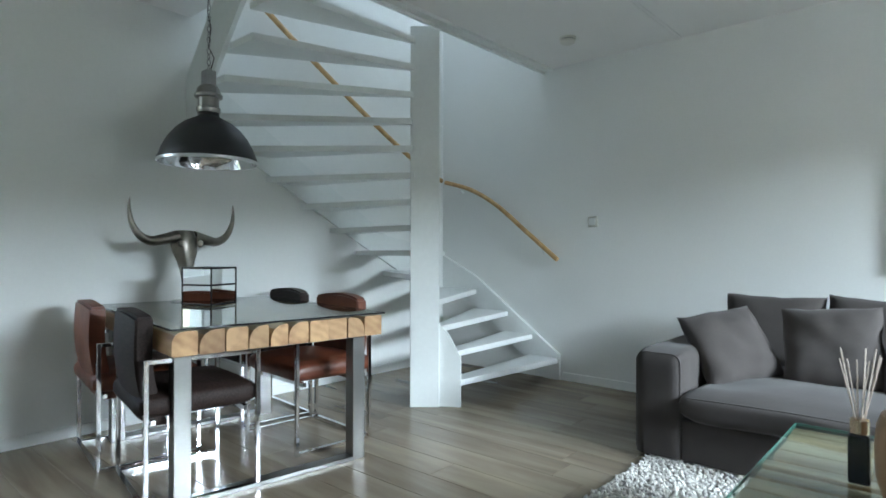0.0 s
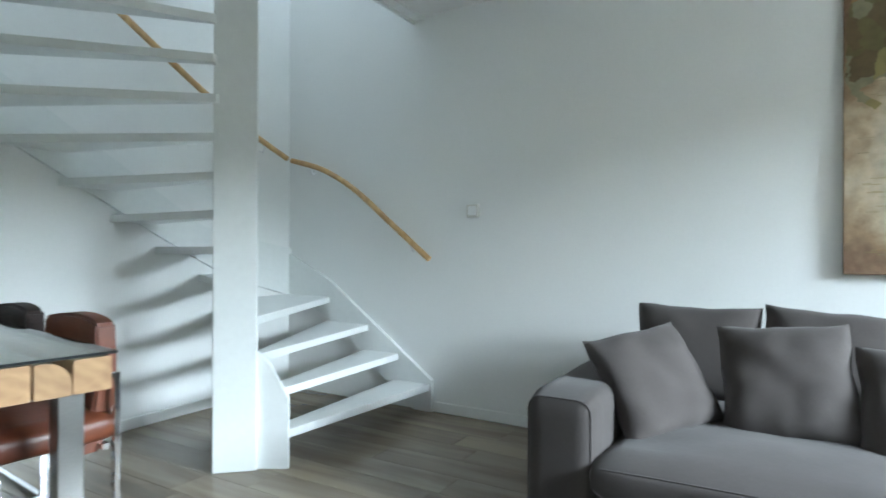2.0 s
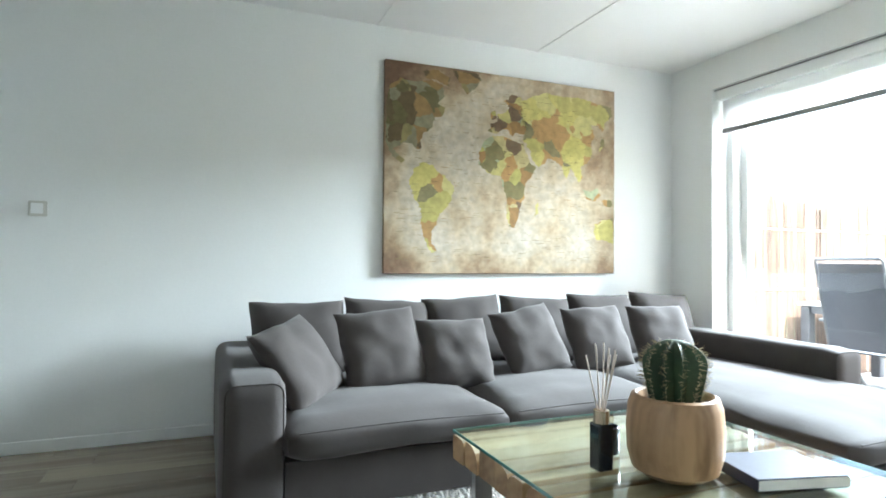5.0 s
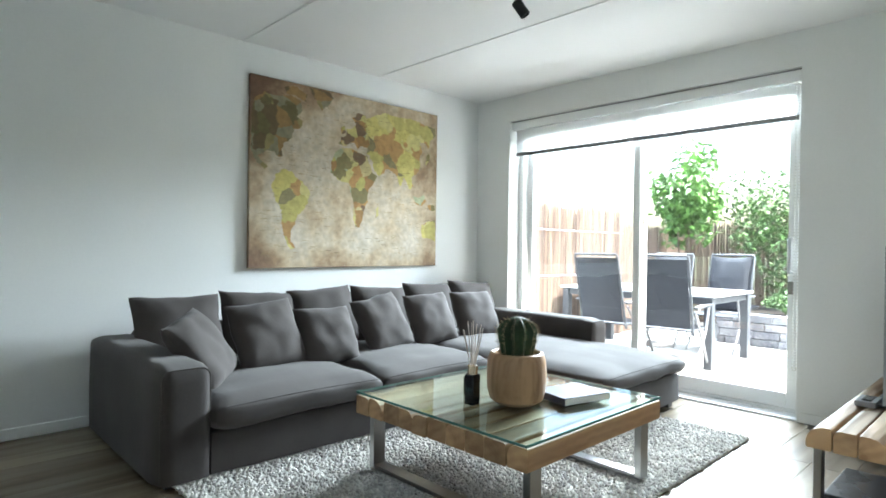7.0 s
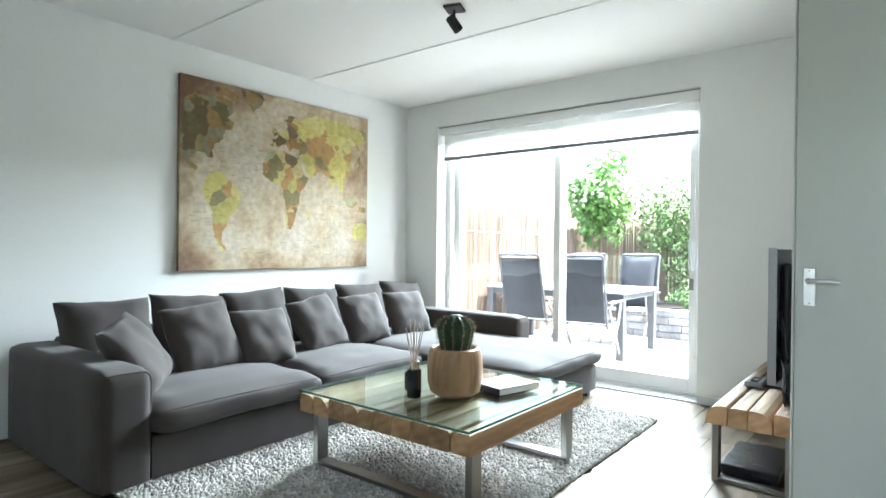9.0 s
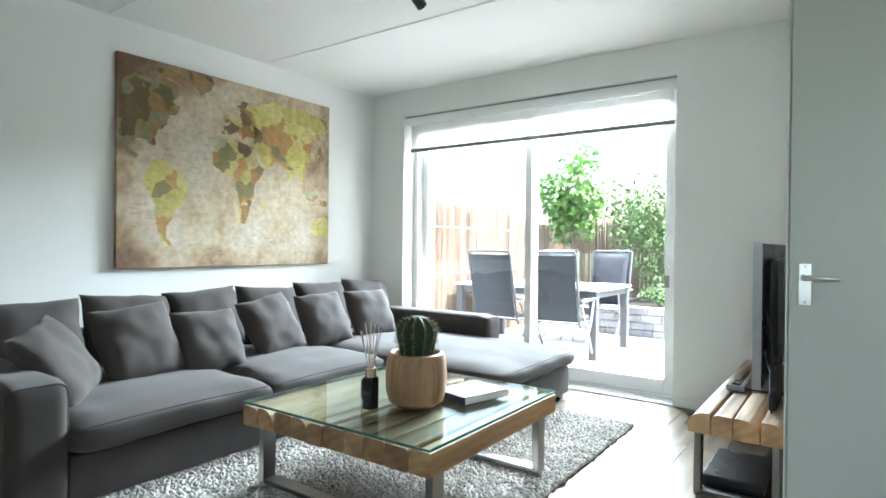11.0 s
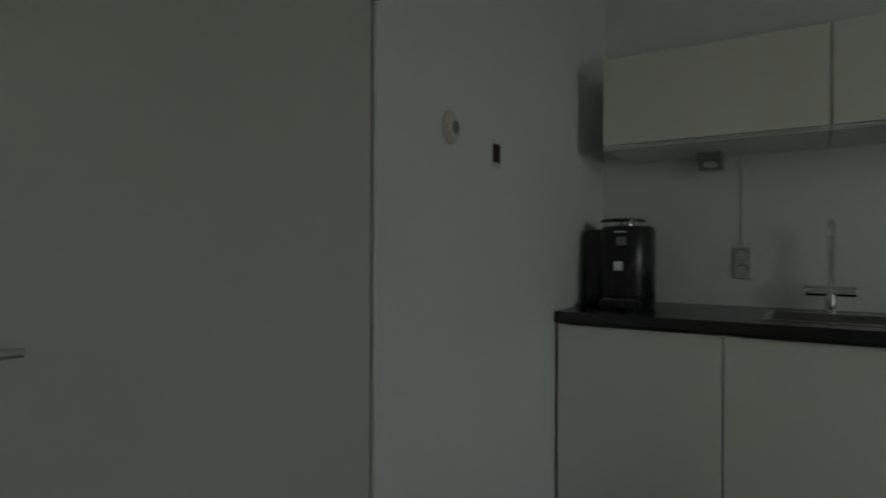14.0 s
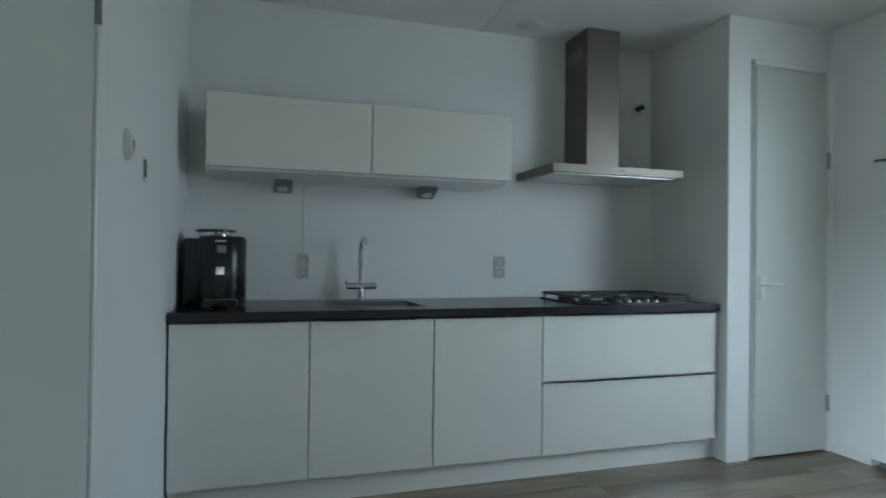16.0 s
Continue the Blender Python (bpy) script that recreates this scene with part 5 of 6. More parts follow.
# ---- mirrored cube on the table ----
mc = thing("mirrored_cube", (-2.10, 3.14, DZ + 0.01), "mirrored open cube with black bands on the dining table", "ornament", rz=22)
S = 0.10
part("body", box(-S, -S, 0, S, S, 0.215, 0.003, 1), M["mirror"], mc)
for z, nm in ((0.005, "lower_band"), (0.112, "middle_band"), (0.205, "upper_band")):
    part("band", box(-S - 0.002, -S - 0.002, z, S + 0.002, S + 0.002, z + 0.010), M["black"], mc, "black band")
for sx in (-1, 1):
    for sy in (-1, 1):
        part("corner_strip", box(sx * S - 0.003, sy * S - 0.003, 0, sx * S + 0.003, sy * S + 0.003, 0.215), M["dial"], mc, "dark corner strip")

# ---- kitchen ----
KX = [1.29, 0.685, 0.08, -0.52, -1.655]
KF = 0.0                              # plane of the fronts
KT = 0.914                            # top of the worktop
part("plinth", box(KX[4], KF - 0.06, 0.0, KX[0], KF - 0.045, 0.122), M["gloss"], None, "glossy cream plinth board").name = "plinth"
tagged(bpy.data.objects["plinth"], "glossy cream plinth board under the kitchen units", "", "", "structure")
for i in range(4):
    x1, x0 = KX[i], KX[i + 1]
    u = thing("base_cabinet", (x0, 0, 0), "glossy cream base cabinet with %s" % ("two wide drawers" if i == 3 else "one plain door"), "cabinet", "kitchen base cabinets")
    w = x1 - x0
    part("body", box(0.001, YK + 0.004, 0.124, w - 0.001, KF - 0.022, KT - 0.042), M["white"], u)
    if i < 3:
        d = part("door", box(0.003, KF - 0.02, 0.126, w - 0.003, KF, 0.862, 0.0015, 1), M["gloss"], u)
        part("grip", box(0.10, KF - 0.002, 0.863, w - 0.06, KF + 0.016, 0.869), M["black"], d, "slim dark grip edge")
    else:
        for z0, z1 in ((0.126, 0.506), (0.516, 0.862)):
            d = part("drawer_front", box(0.003, KF - 0.02, z0, w - 0.003, KF, z1, 0.0015, 1), M["gloss"], u)
            part("grip", box(0.03, KF - 0.002, z1 + 0.001, w - 0.07, KF + 0.018, z1 + 0.005), M["black"], d, "slim dark grip edge")
    part("shadow_rail", box(0.002, KF - 0.05, 0.863, w - 0.002, KF - 0.022, KT - 0.042), M["black"], u, "dark recessed rail")
wt = thing("worktop", (0, 0, 0), "continuous black stone worktop with a cut-out for the sink", "worktop")
bm = bmesh.new()
SKX0, SKX1, SKY0, SKY1 = 0.10, 0.56, -0.47, -0.12
for b in ((KX[4], YK + 0.002, SKX0, 0.02), (SKX1, YK + 0.002, KX[0] - 0.001, 0.02), (SKX0, YK + 0.002, SKX1, SKY0), (SKX0, SKY1, SKX1, 0.02)):
    add_box(bm, b[0], b[1], KT - 0.04, b[2], b[3], KT)
part("slab", bm, M["worktop"], wt)
sk2 = thing("sink", (0, 0, 0), "stainless steel sink set into the black worktop", "sink")
bm = bmesh.new()
for b in ((SKX0 - 0.012, SKY0 - 0.012, SKX0 + 0.012, SKY1 + 0.012), (SKX1 - 0.012, SKY0 - 0.012, SKX1 + 0.012, SKY1 + 0.012), (SKX0 + 0.012, SKY0 - 0.012, SKX1 - 0.012, SKY0 + 0.012), (SKX0 + 0.012, SKY1 - 0.012, SKX1 - 0.012, SKY1 + 0.012)):
    add_box(bm, b[0], b[1], KT + 0.0005, b[2], b[3], KT + 0.003)
part("rim", bm, M["steel"], sk2)
bm = bmesh.new()
for b in ((SKX0, SKY0, 0.74, SKX1, SKY1, 0.745), (SKX0, SKY0, 0.745, SKX0 + 0.004, SKY1, KT), (SKX1 - 0.004, SKY0, 0.745, SKX1, SKY1, KT), (SKX0 + 0.004, SKY0, 0.745, SKX1 - 0.004, SKY0 + 0.004, KT), (SKX0 + 0.004, SKY1 - 0.004, 0.745, SKX1 - 0.004, SKY1, KT)):
    add_box(bm, *b)
part("basin", bm, M["steel"], sk2)
fa = thing("faucet", (0.36, -0.54, KT), "tall chrome kitchen mixer tap beside the sink", "faucet")
part("base", lathe([(0, 0), (0.026, 0), (0.026, 0.01), (0.020, 0.014), (0.020, 0.10), (0.016, 0.105), (0, 0.105)], 28), M["chrome"], fa, smooth=True)
part("cross_body", tube([(-0.085, 0, 0.085), (-0.08, 0, 0.085), (0.08, 0, 0.085), (0.085, 0, 0.085)], [0.018, 0.021, 0.021, 0.018], 16), M["chrome"], fa, "horizontal mixer body", smooth=True)
part("lever", tube([(0.085, 0, 0.09), (0.09, 0.01, 0.115)], 0.006, 8), M["chrome"], fa, smooth=True)
part("spout", tube([(0, 0, 0.10), (0, 0, 0.30), (0, 0.012, 0.335), (0, 0.04, 0.355), (0, 0.08, 0.355), (0, 0.105, 0.335), (0, 0.11, 0.30)], 0.014, 14), M["chrome"], fa, "upright swan spout", smooth=True)

hob = thing("gas_hob", (-1.16, -0.31, KT), "black glass gas hob with five cast iron supports", "hob")
part("plate", box(-0.38, -0.25, 0.001, 0.38, 0.25, 0.008, 0.002, 1), M["dial"], hob)
for bx, by, r in ((-0.26, 0.10, 0.04), (-0.26, -0.13, 0.05), (0.0, 0.0, 0.065), (0.26, 0.10, 0.04), (0.26, -0.13, 0.05)):
    part("burner", lathe([(0, 0.03), (r * 0.7, 0.028), (r * 0.8, 0.02), (r, 0.018), (r, 0.008), (0, 0.008)], 24), M["blackmatt"], hob, "black gas burner", smooth=True).matrix_local = pose(bx, by, 0)
for gx in (-0.26, 0.0, 0.26):
    bm = bmesh.new()
    add_box(bm, gx - 0.115, -0.22, 0.032, gx + 0.115, -0.208, 0.046, 0.002, 1)
    add_box(bm, gx - 0.115, 0.208, 0.032, gx + 0.115, 0.22, 0.046, 0.002, 1)
    for x in (gx - 0.115, gx + 0.103):
        add_box(bm, x, -0.208, 0.032, x + 0.012, 0.208, 0.046, 0.002, 1)
    for y in (-0.10, 0.0, 0.10):
        add_box(bm, gx - 0.10, y - 0.005, 0.034, gx - 0.03, y + 0.005, 0.048)
        add_box(bm, gx + 0.03, y - 0.005, 0.034, gx + 0.10, y + 0.005, 0.048)
    for x in (gx - 0.11, gx + 0.10):
        for y in (-0.215, 0.208):
            add_box(bm, x, y, 0.008, x + 0.008, y + 0.008, 0.032)
    part("pan_support", bm, M["blackmatt"], hob, "cast iron pan support")
for i in range(5):
    part("knob", lathe([(0, 0.024), (0.014, 0.022), (0.017, 0.008), (0, 0.008)], 18), M["steel"], hob, "steel knob", smooth=True).matrix_local = pose(-0.12 + i * 0.06, 0.232, 0)

hood = thing("cooker_hood", (-1.09, 0, 0), "stainless steel chimney cooker hood above the hob", "cooker hood")
part("chimney", box(-0.135, YK + 0.003, 1.737, 0.095, YK + 0.28, HC - 0.002, 0.002, 1), M["hoodsteel"], hood)
bm = bmesh.new()
lo = [(-0.44, YK + 0.003), (0.44, YK + 0.003), (0.44, -0.15), (-0.44, -0.15)]
hi = [(-0.155, YK + 0.003), (0.115, YK + 0.003), (0.115, YK + 0.30), (-0.155, YK + 0.30)]
rings = [[bm.verts.new((x, y, z)) for x, y in o] for o, z in ((lo, 1.662), (lo, 1.708), (hi, 1.735))]
for a, b2 in zip(rings, rings[1:]):
    for k in range(4):
        bm.faces.new((a[k], a[(k + 1) % 4], b2[(k + 1) % 4], b2[k]))
bm.faces.new(rings[0][::-1]), bm.faces.new(rings[-1])
part("canopy", bm, M["hoodsteel"], hood)
part("filter_panel", box(-0.40, YK + 0.06, 1.656, 0.40, -0.19, 1.6618), M["alu"], hood, "metal grease filter")
part("vent_slots", box(0.0952, YK + 0.05, 2.42, 0.098, YK + 0.22, 2.50), M["grey"], hood, "slotted chimney vent")
for x in (-0.22, 0.22):
    part("hood_lamp", lathe([(0, -0.004), (0.03, -0.003), (0.034, 0), (0, 0)], 24), M["plug"], hood, "round hood lamp, off").matrix_local = pose(x, -0.24, 1.6555)
part("control_strip", box(-0.03, -0.1495, 1.68, 0.03, -0.147, 1.692), M["dial"], hood, "dark control strip")

for x0, x1 in ((0.369, 1.17), (-0.424, 0.366)):
    u = thing("wall_cabinet", (x0, 0, 0), "glossy cream wall cabinet with a wide flap door", "cabinet", "kitchen wall cabinets")
    w = x1 - x0
    part("body", box(0.0, YK + 0.003, 1.583, w, -0.228, 1.957), M["white"], u)
    part("flap_door", box(0.002, -0.226, 1.598, w - 0.002, -0.206, 1.956, 0.0015, 1), M["gloss"], u)
    part("grip", box(0.03, -0.228, 1.588, w - 0.03, -0.204, 1.594), M["alu"], u, "slim steel grip edge")
    part("bottom_panel", box(0.004, YK + 0.006, 1.5835, w - 0.004, -0.230, 1.5855), M["grey"], u, "grey underside")
for x in (0.80, -0.03):
    s = thing("cabinet_spotlight", (x, -0.56, 1.583), "small triangular steel spotlight under the wall cabinet, off", "spotlight", "spotlights under the wall cabinets")
    part("housing", side_prism([(-0.05, 0), (0.06, 0), (0.06, -0.02), (-0.05, -0.065)], -0.05, 0.05, "x"), M["steel"], s)
    part("lens", lathe([(0, 0.003), (0.028, 0.002), (0.03, 0)], 24), M["plug"], s, "pale round lens").matrix_local = pose(0, 0.008, -0.0475, -157)


def socket(at, rz=0):
    s = thing("wall_socket", at, "double white wall socket, upright, above the worktop", "socket", "wall sockets", rz)
    part("plate", box(-0.036, 0.0, -0.072, 0.036, 0.012, 0.072, 0.004), M["switch"], s)
    for z in (-0.034, 0.034):
        part("insert", lathe([(0, -0.004), (0.021, -0.004), (0.022, 0.006), (0.026, 0.008), (0.026, 0.004)], 24), M["grey"], s, "recessed round insert").matrix_local = pose(0, 0.008, z, -90)


socket((0.68, YK, 1.107))
socket((-0.54, YK, 1.105))
s = thing("wall_socket", (-1.55, YK, 2.20), "single white wall socket with a plug beside the hood chimney", "socket", "wall sockets")
part("plate", box(-0.04, 0, -0.04, 0.04, 0.012, 0.04, 0.004), M["plug"], s)
part("plug", tube([(0, 0.01, 0), (0, 0.045, 0), (-0.02, 0.05, 0.01)], 0.018, 12), M["black"], s, "black plug", smooth=True)
c = thing("cable", (0.68, YK + 0.006, 1.19), "thin white cable up the wall to the cabinet light", "cable")
part("lead", tube([(0, 0, -0.05), (0, 0, 0.39)], 0.004, 6), M["plug"], c)

# bean-to-cup machine
cm = thing("coffee_machine", (1.13, -0.34, KT), "black bean-to-cup coffee machine with a rounded front on the worktop", "coffee machine")
part("body", box(-0.06, -0.24, 0, 0.145, 0.06, 0.335, 0.02, 3), M["black"], cm, smooth=True)
part("front_tower", lathe([(0, 0.0), (0.108, 0.0), (0.115, 0.012), (0.115, 0.328), (0.104, 0.345), (0, 0.347)], 40), M["black"], cm, "glossy cylindrical front", smooth=True).matrix_local = pose(-0.035, 0.02, 0)
part("drip_tray", box(-0.115, 0.06, 0.0, 0.045, 0.175, 0.04, 0.012), M["black"], cm)
part("tray_grid", box(-0.10, 0.07, 0.04, 0.03, 0.165, 0.043), M["steel"], cm, "steel drip grid")
part("spout", box(-0.055, 0.125, 0.155, -0.015, 0.165, 0.20, 0.006), M["chrome"], cm, "chrome coffee spout")
part("recess", box(-0.085, 0.118, 0.05, 0.015, 0.1335, 0.205, 0.004), M["dial"], cm, "dark glossy recess above the tray")
part("display", box(-0.06, 0.131, 0.265, -0.02, 0.1365, 0.30, 0.002), M["grey"], cm, "small grey display")
part("badge", box(-0.06, 0.131, 0.318, -0.01, 0.136, 0.325), M["alu"], cm, "small silver badge")
part("chrome_collar", lathe([(0.078, 0.0), (0.080, 0.022), (0.078, 0.024)], 40), M["chrome"], cm, "chrome ring under the lid", smooth=True).matrix_local = pose(0.0, -0.04, 0.345)
part("bean_lid", lathe([(0, 0.014), (0.085, 0.013), (0.096, 0.008), (0.096, 0), (0, 0)], 40), M["black"], cm, "flat black bean lid", smooth=True).matrix_local = pose(0.0, -0.04, 0.369)

# wall fixtures beside the door
th = thing("thermostat", (XH, 0.815, 1.505), "round white thermostat dial on an oval plate", "thermostat", rz=90)
part("plate", lathe([(0, 0.012), (0.042, 0.012), (0.046, 0.006), (0.046, 0)], 40), M["plug"], th, smooth=True).matrix_local = pose(0, 0, 0, -90) @ Matrix.Diagonal((0.88, 1.05, 1, 1))
part("dial", lathe([(0, 0.034), (0.024, 0.034), (0.032, 0.030), (0.034, 0.012), (0, 0.012)], 36), M["plug"], th, "raised white dial", smooth=True).matrix_local = pose(0, -0.012, -0.002, -90)
part("dial_face", lathe([(0, 0.0345), (0.018, 0.0345)], 24), M["grey"], th, "grey dial face").matrix_local = pose(0, -0.012, -0.002, -90)
hb = thing("open_wall_box", (XH, 0.525, 1.472), "open dark rectangular box in the wall, without its cover", "socket", rz=90)
part("rim", box(-0.030, 0.0, -0.045, 0.030, 0.003, 0.034, 0.001, 1), M["plug"], hb)
part("opening", box(-0.024, 0.0032, -0.030, 0.024, 0.004, 0.030), M["black"], hb, "dark opening")
vd = thing("ceiling_vent", (-0.65, -0.45, HC), "round white air valve on the kitchen ceiling", "vent")
part("ring", lathe([(0.03, -0.022), (0.07, -0.018), (0.082, -0.006), (0.084, 0)], 40), M["plug"], vd, smooth=True)
part("disc", lathe([(0, -0.034), (0.045, -0.032), (0.052, -0.026), (0.048, -0.022), (0, -0.02)], 36), M["plug"], vd, smooth=True)

# tall white cabinet at the west wall, near the cupboard door
tc_ = thing("tall_cabinet", (XW + 0.01, 0.33, 0), "tall smooth white cabinet built into the wall", "cabinet")
part("body", box(0, 0, 0.04, 0.225, 0.62, 1.745, 0.004), M["white"], tc_)
part("door", box(0.227, 0.003, 0.045, 0.245, 0.617, 1.742, 0.004), M["white"], tc_)
part("base", box(0.0, 0.02, 0, 0.20, 0.60, 0.04), M["grey"], tc_, "grey recessed base")

# ---- garden ----
ground = bmesh.new()
gs = [ground.verts.new(v) for v in ((-120, -120, -0.12), (120, -120, -0.12), (120, 120, -0.12), (-120, 120, -0.12))]
ground.faces.new(gs)
part("ground", ground, M["lawn"], None, "bare garden soil and grass", kind="structure")
bm = bmesh.new()
rg = random.Random(2)
for i in range(9):
    for j in range(14):
        x, y = 3.67 + i * 0.602, -1.6 + j * 0.602
        if x < 8.9:
            add_box(bm, x, y, -0.095, x + 0.598, y + 0.598, -0.045 + rg.uniform(-0.001, 0.001), 0.003, 1)
pv = new("pavement")
tagged(pv, "light concrete patio pavers", kind="structure")
part("paver_field", bm, M["patio"], pv, kind="stuff")

# reed screen on posts
fence = thing("reed_fence", (0, 0, -0.05), "weathered reed screen fence on wooden posts", "fence")
bm = bmesh.new()
rg = random.Random(3)


def reeds(bm, a, b, h):
    a, b = Vector(a), Vector(b)
    n = int((b - a).length / 0.0105)
    side = Vector((-(b - a).y, (b - a).x, 0)).normalized()
    for i in range(n):
        p = a.lerp(b, (i + rg.random() * 0.6) / n) + side * rg.uniform(-0.006, 0.006)
        top = h + rg.uniform(-0.05, 0.03)
        lean = Vector((rg.uniform(-0.015, 0.015), rg.uniform(-0.015, 0.015), top))
        add_tube(bm, [p, p + lean], rg.uniform(0.0045, 0.008), 4, False)


reeds(bm, (4.20, 5.86, 0), (6.35, 5.86, 0), 1.70)
reeds(bm, (8.6, 3.2, 0), (8.6, 5.9, 0), 1.62)
reeds(bm, (6.40, 5.90, 0), (8.6, 5.90, 0), 1.52)
part("reed", bm, M["reedmat"], fence, "thin upright reeds", kind="stuff")
for z in (0.30, 0.85, 1.40):
    part("wire", tube([(4.20, 5.845, z), (6.35, 5.845, z)], 0.004, 5), M["grey"], fence, "binding wire")
for x in (4.22, 5.3, 6.37):
    part("post", box(x - 0.035, 5.88, 0, x + 0.035, 5.95, 1.62), M["bark"], fence, "wooden post")
part("post", box(8.62, 4.3, 0, 8.69, 4.37, 1.55), M["bark"], fence, "wooden post")

# raised border of stacked stone
pl = thing("stone_planter", (0, 0, -0.05), "low raised border of dark stacked stone", "planter")
part("earth", box(6.86, 1.0, 0, 8.3, 4.62, 0.36), M["soil"], pl, "dark earth")
for r in range(4):
    y = 0.98 - (0.17 if r % 2 else 0)
    while y < 4.66:
        w = rg.uniform(0.26, 0.44)
        part("stone", box(6.66 + rg.uniform(-0.008, 0.008), y, r * 0.099, 6.85, min(4.68, y + w - 0.006), r * 0.099 + 0.093, 0.008, 1), M["slate"], pl)
        y += w
for x in (6.9, 7.3, 7.7):
    for r in range(4):
        part("stone", box(x, 4.63, r * 0.099, x + 0.392, 4.78, r * 0.099 + 0.093, 0.008, 1), M["slate"], pl)


def leaf_cloud(name, centre, radii, count, size, seed, mat, parent, clumps=26, label="many small green leaves"):
    """Pointed folded leaves gathered round twigs, with gaps between the clumps."""
    rg = np.random.default_rng(seed)
    cs = []
    for _ in range(clumps):
        d = rg.normal(size=3)
        d /= np.linalg.norm(d)
        cs.append(np.array(centre) + d * np.array(radii) * rg.uniform(0.35, 1.0))
    vs, fs = [], []
    for i in range(count):
        c = cs[i % clumps]
        p = c + rg.normal(size=3) * np.array(radii) * 0.17
        a = rg.normal(size=3)
        a[2] -= 0.4
        a /= np.linalg.norm(a)
        b = np.cross(a, rg.normal(size=3))
        b /= np.linalg.norm(b)
        n = np.cross(a, b)
        L_ = size * rg.uniform(0.6, 1.25)
        k = len(vs)
        vs += [tuple(p), tuple(p + a * L_ * 0.5 + b * L_ * 0.27 + n * L_ * 0.08), tuple(p + a * L_), tuple(p + a * L_ * 0.5 - b * L_ * 0.27 + n * L_ * 0.08)]
        fs += [(k, k + 1, k + 2), (k, k + 2, k + 3)]
    me = bpy.data.meshes.new(name)
    me.from_pydata(vs, [], fs)
    me.materials.append(M[mat])
    ob = new(name, me)
    ob.parent = parent
    tagged(ob, label, kind="stuff")
    return cs


def tree(at, trunk_h, centre, radii, count, size, seed, mat, label, stems=3, clumps=26):
    t = thing("tree", at, label, "tree")
    cs = leaf_cloud("crown", centre, radii, count, size, seed, mat, t, clumps)
    rg = random.Random(seed)
    for s in range(stems):
        a = s * 2.1
        bx, by = 0.05 * math.cos(a), 0.05 * math.sin(a)
        part("trunk", tube([(bx, by, 0), (bx * 0.6, by * 0.6, trunk_h * 0.5), (bx * 1.6, by * 1.6, trunk_h), (bx * 2.5, by * 2.5, trunk_h + radii[2])], 0.016, 8) if stems > 1 else add_tube(bmesh.new(), [(0, 0, 0), (0.01, 0.02, trunk_h * 0.5), (0, 0, trunk_h), (0.02, 0, trunk_h + radii[2] * 1.2)], [0.035, 0.03, 0.022, 0.008], 10), M["bark"], t, smooth=True)
    bm = bmesh.new()
    for c in cs[::2]:
        add_tube(bm, [(0, 0, trunk_h + radii[2] * 0.2), tuple(Vector((0, 0, trunk_h + radii[2] * 0.5)).lerp(Vector(c), 0.5)), tuple(c)], [0.009, 0.006, 0.003], 5, False)
    part("limb", bm, M["bark"], t, "thin branching limbs", kind="stuff")


tree((7.35, 5.42, -0.05), 1.30, (0, 0, 2.0), (0.42, 0.42, 0.70), 3400, 0.11, 5, "leaf", "small round-headed garden tree with large fresh green leaves", 3, 30)
tree((8.0, 4.15, 0.30), 0.45, (0, 0, 1.35), (0.66, 0.80, 1.05), 4400, 0.075, 9, "leaf2", "loose light green shrub behind the stone border", 4, 34)
tree((8.1, 2.9, 0.30), 0.4, (0, 0, 1.0), (0.6, 0.7, 0.9), 2600, 0.075, 19, "leaf2", "broad green shrub behind the stone border", 4, 26)
for i, (x, y) in enumerate(((7.15, 4.0), (7.2, 3.4), (7.15, 2.7), (7.2, 2.0))):
    t = thing("border_plant", (x, y, 0.31), "low dark green spreading plant in the stone border", "plant", "low plants in the border")
    leaf_cloud("foliage", (0, 0, 0.17), (0.26, 0.28, 0.17), 900, 0.06, 30 + i, "leaf2", t, 16, "fine dark green foliage")
    part("stem", tube([(0, 0, 0), (0.01, 0, 0.15)], 0.01, 6), M["bark"], t)

# outdoor table and high-backed chairs
ot = thing("outdoor_table", (0, 0, -0.045), "anthracite outdoor table with a pale top", "table")
part("top", box(4.72, 3.98, 0.71, 5.82, 5.75, 0.735, 0.004), M["tabletop"], ot)
part("apron", box(4.76, 4.02, 0.64, 5.78, 5.71, 0.709), M["outdoor"], ot)
for x in (4.74, 5.72):
    for y in (4.0, 5.65):
        part("leg", box(x, y, 0, x + 0.08, y + 0.08, 0.70, 0.004), M["outdoor"], ot)


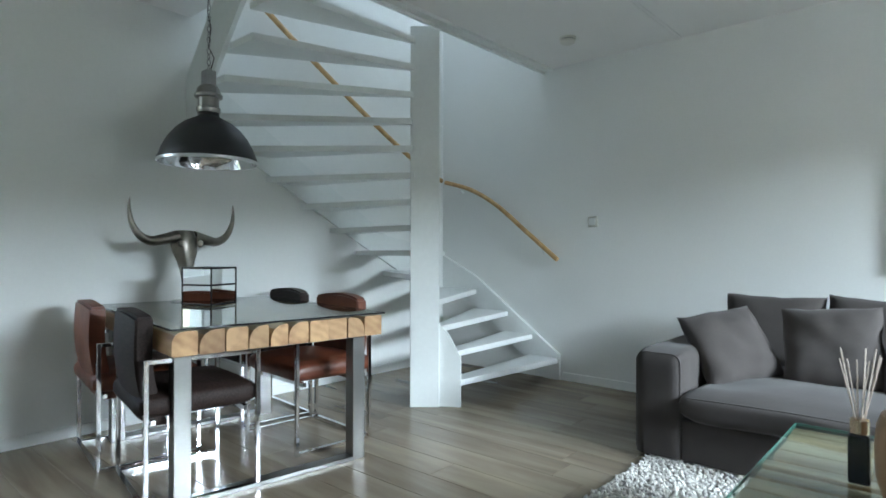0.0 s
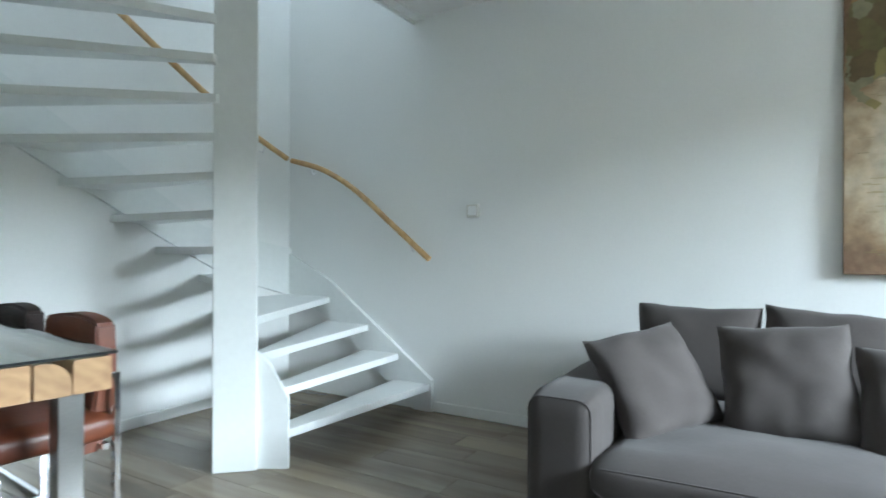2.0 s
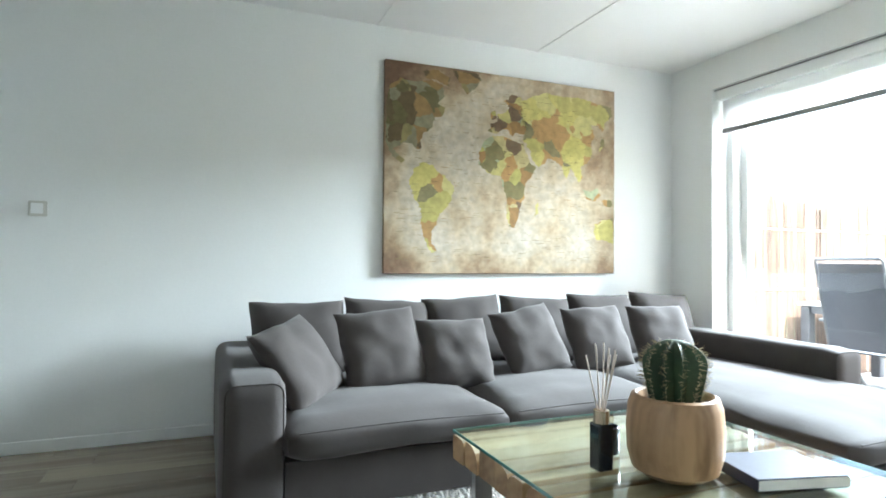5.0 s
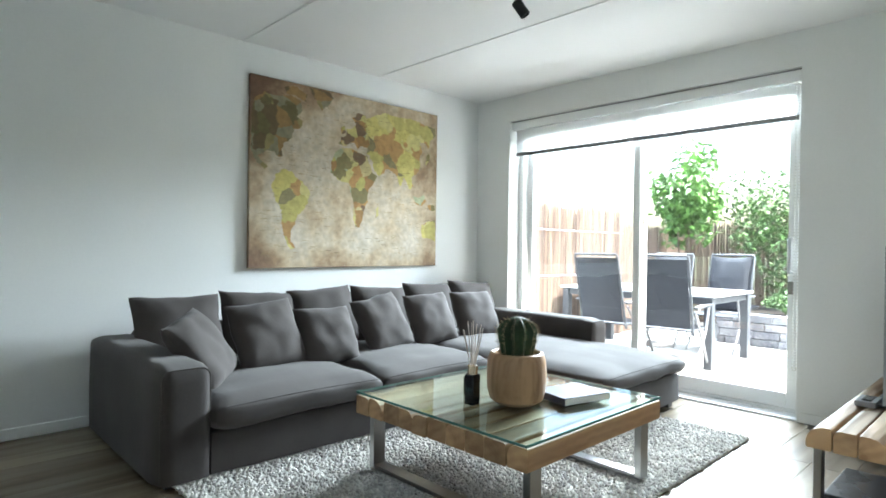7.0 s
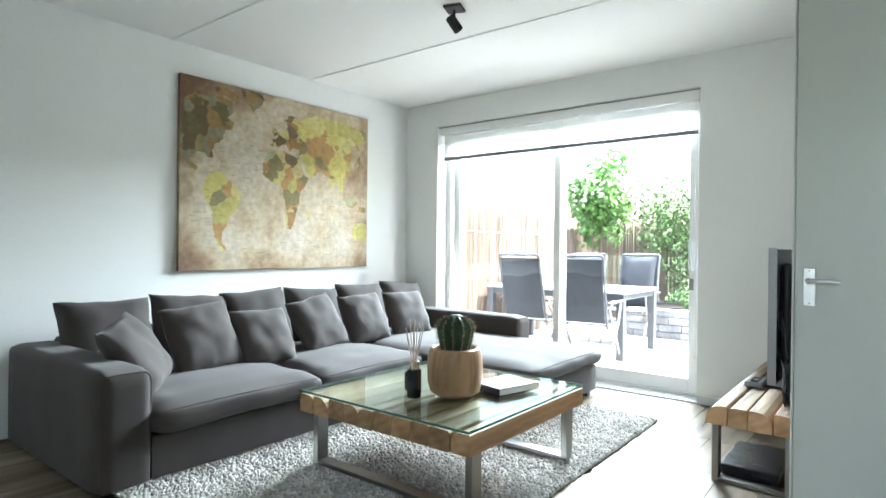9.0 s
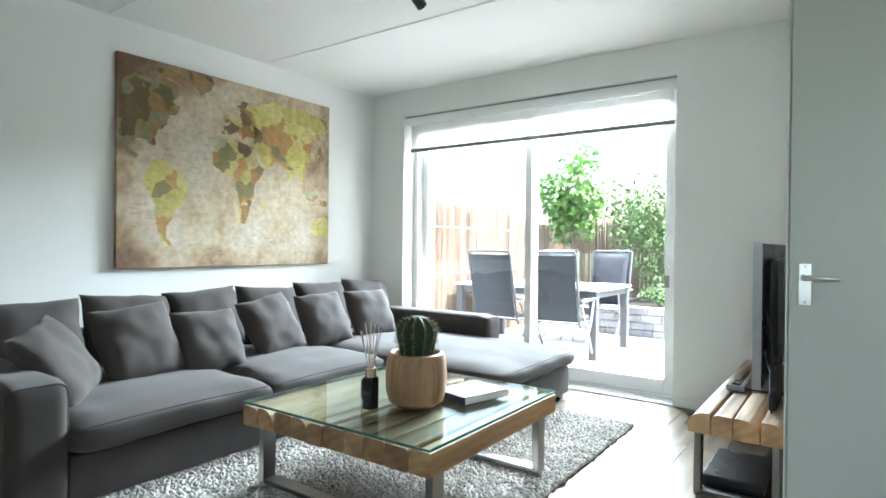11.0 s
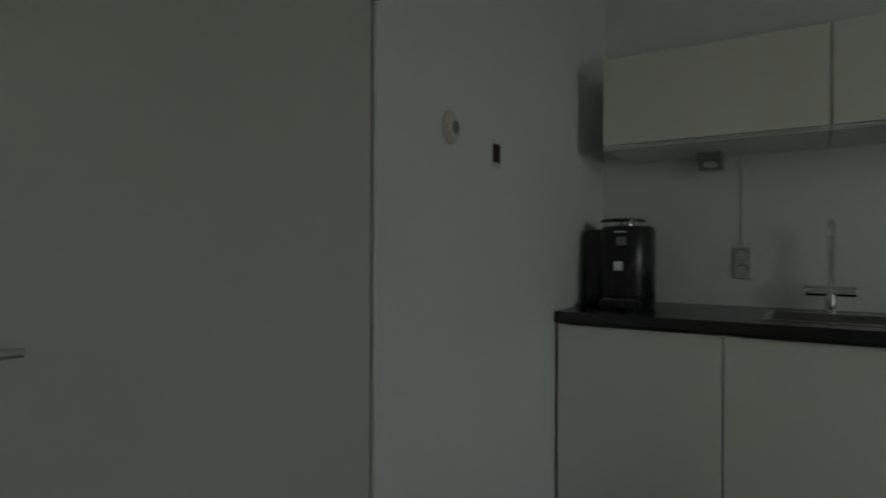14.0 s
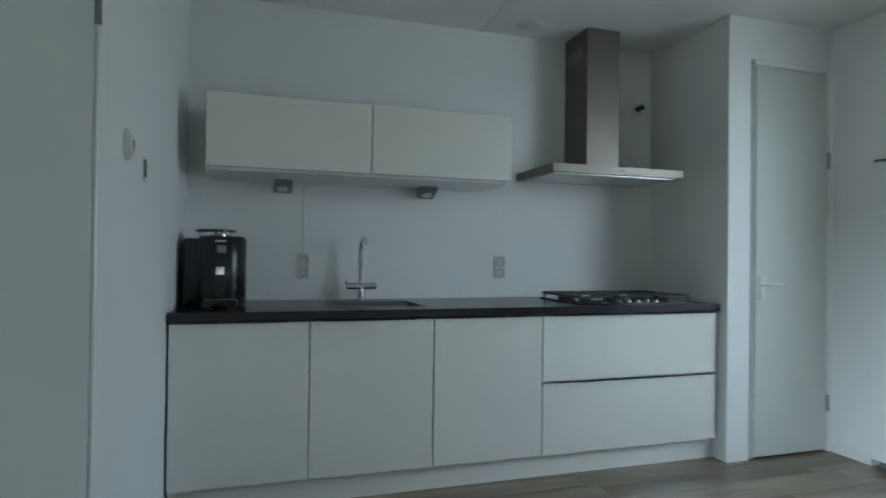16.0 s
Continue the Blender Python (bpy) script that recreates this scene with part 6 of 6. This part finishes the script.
def garden_chair(at, rz, cushion_too):
    c = thing("garden_chair", (0, 0, 0), "high-backed grey garden chair with %s" % ("a navy back cushion" if cushion_too else "dark textile mesh"), "chair", "chairs at the outdoor table")
    # x is sideways, the sitter faces +y
    bm = bmesh.new()
    add_box(bm, -0.24, -0.24, 0.415, 0.24, 0.24, 0.425)
    part("seat", bm, M["mesh"], c)
    bm = bmesh.new()
    add_box(bm, -0.235, -0.006, 0, 0.235, 0.006, 0.66, 0.004)
    bk_ = part("backrest", bm, M["mesh"], c)
    bk_.matrix_local = pose(0, -0.24, 0.44, 12)
    for s in (-1, 1):
        part("back_frame", tube([(s * 0.25, -0.20, 0.38), (s * 0.25, -0.235, 0.46), (s * 0.25, -0.385, 1.10), (s * 0.235, -0.39, 1.12)], 0.013, 8), M["outdoor"], c, smooth=True)
        part("seat_frame", tube([(s * 0.25, -0.25, 0.42), (s * 0.25, 0.25, 0.42)], 0.013, 8), M["outdoor"], c, smooth=True)
        part("armrest", box(s * 0.285 - 0.022, -0.28, 0.63, s * 0.285 + 0.022, 0.22, 0.655, 0.008), M["outdoor"], c)
        part("front_leg", tube([(s * 0.28, 0.17, 0.64), (s * 0.27, 0.10, 0.40), (s * 0.27, -0.26, 0.0)], 0.013, 8), M["grey"], c, smooth=True)
        part("rear_leg", tube([(s * 0.26, -0.20, 0.60), (s * 0.26, 0.0, 0.35), (s * 0.26, 0.26, 0.0)], 0.013, 8), M["grey"], c, smooth=True)
    part("top_bar", tube([(-0.235, -0.39, 1.12), (0.235, -0.39, 1.12)], 0.013, 8), M["outdoor"], c, smooth=True)
    if cushion_too:
        cu = part("cushion", cushion(0.46, 0.66, 0.07, 60, n=12, crumple=0.006), M["mesh"], c, "navy padded back cushion", smooth=True)
        cu.matrix_local = pose(0, -0.28, 0.78, 102)
    c.matrix_world = pose(*at, 0, 0, rz)
    return c


g1 = garden_chair((4.52, 4.28, -0.045), -84, False)
copy_thing(g1, pose(4.50, 4.90, -0.045, 0, 0, -92))
g2 = garden_chair((6.02, 4.42, -0.045), 88, True)
copy_thing(g2, pose(6.02, 5.12, -0.045, 0, 0, 93))

# ---- laminate floor of long planks ----
M["plank"] = wood("grey_oak_laminate", (0.235, 0.192, 0.135), (0.128, 0.101, 0.070), 0.27, "x", 7, 0.16, 0.0004)
fl = new("floor")
tagged(fl, "grey brown oak laminate floor with long planks", kind="structure")
sub = bmesh.new()
add_box(sub, XW, YK, -0.10, 3.0, YN, -0.012)
add_box(sub, 3.0, YH, -0.10, XE + 0.16, YN, -0.012)
part("subfloor", sub, M["grey"], fl)


def plank_mesh(w, length):
    bm = bmesh.new()
    c = 0.0018
    lo = [bm.verts.new((x, y, -0.010)) for x, y in ((0, 0), (length, 0), (length, w), (0, w))]
    mid = [bm.verts.new((x, y, -c)) for x, y in ((0, 0), (length, 0), (length, w), (0, w))]
    hi = [bm.verts.new((x, y, 0)) for x, y in ((c, c), (length - c, c), (length - c, w - c), (c, w - c))]
    for a, b2 in ((lo, mid), (mid, hi)):
        for k in range(4):
            bm.faces.new((a[k], a[(k + 1) % 4], b2[(k + 1) % 4], b2[k]))
    bm.faces.new(hi)
    return mesh_from(bm, "plank", M["plank"])


PW, PL = 0.192, 1.285
shared = {}
rg = random.Random(11)
rowsn = int((YN - YK) / PW) + 1
for r in range(rowsn):
    y = YK + r * PW
    w = min(PW, YN - y)
    if w < 0.02:
        continue
    xe = 3.0 if y < YH else XE + 0.0
    x = XW - rg.uniform(0.0, PL)
    while x < xe:
        a, b2 = max(x, XW), min(x + PL, xe)
        if b2 - a > 0.02:
            key = (round(w, 4), round(b2 - a, 4))
            if key not in shared:
                shared[key] = plank_mesh(w - 0.0006, b2 - a - 0.0006)
            ob = new("plank", shared[key])
            ob.location = (a, y, 0)
            ob.parent = fl
        x += PL
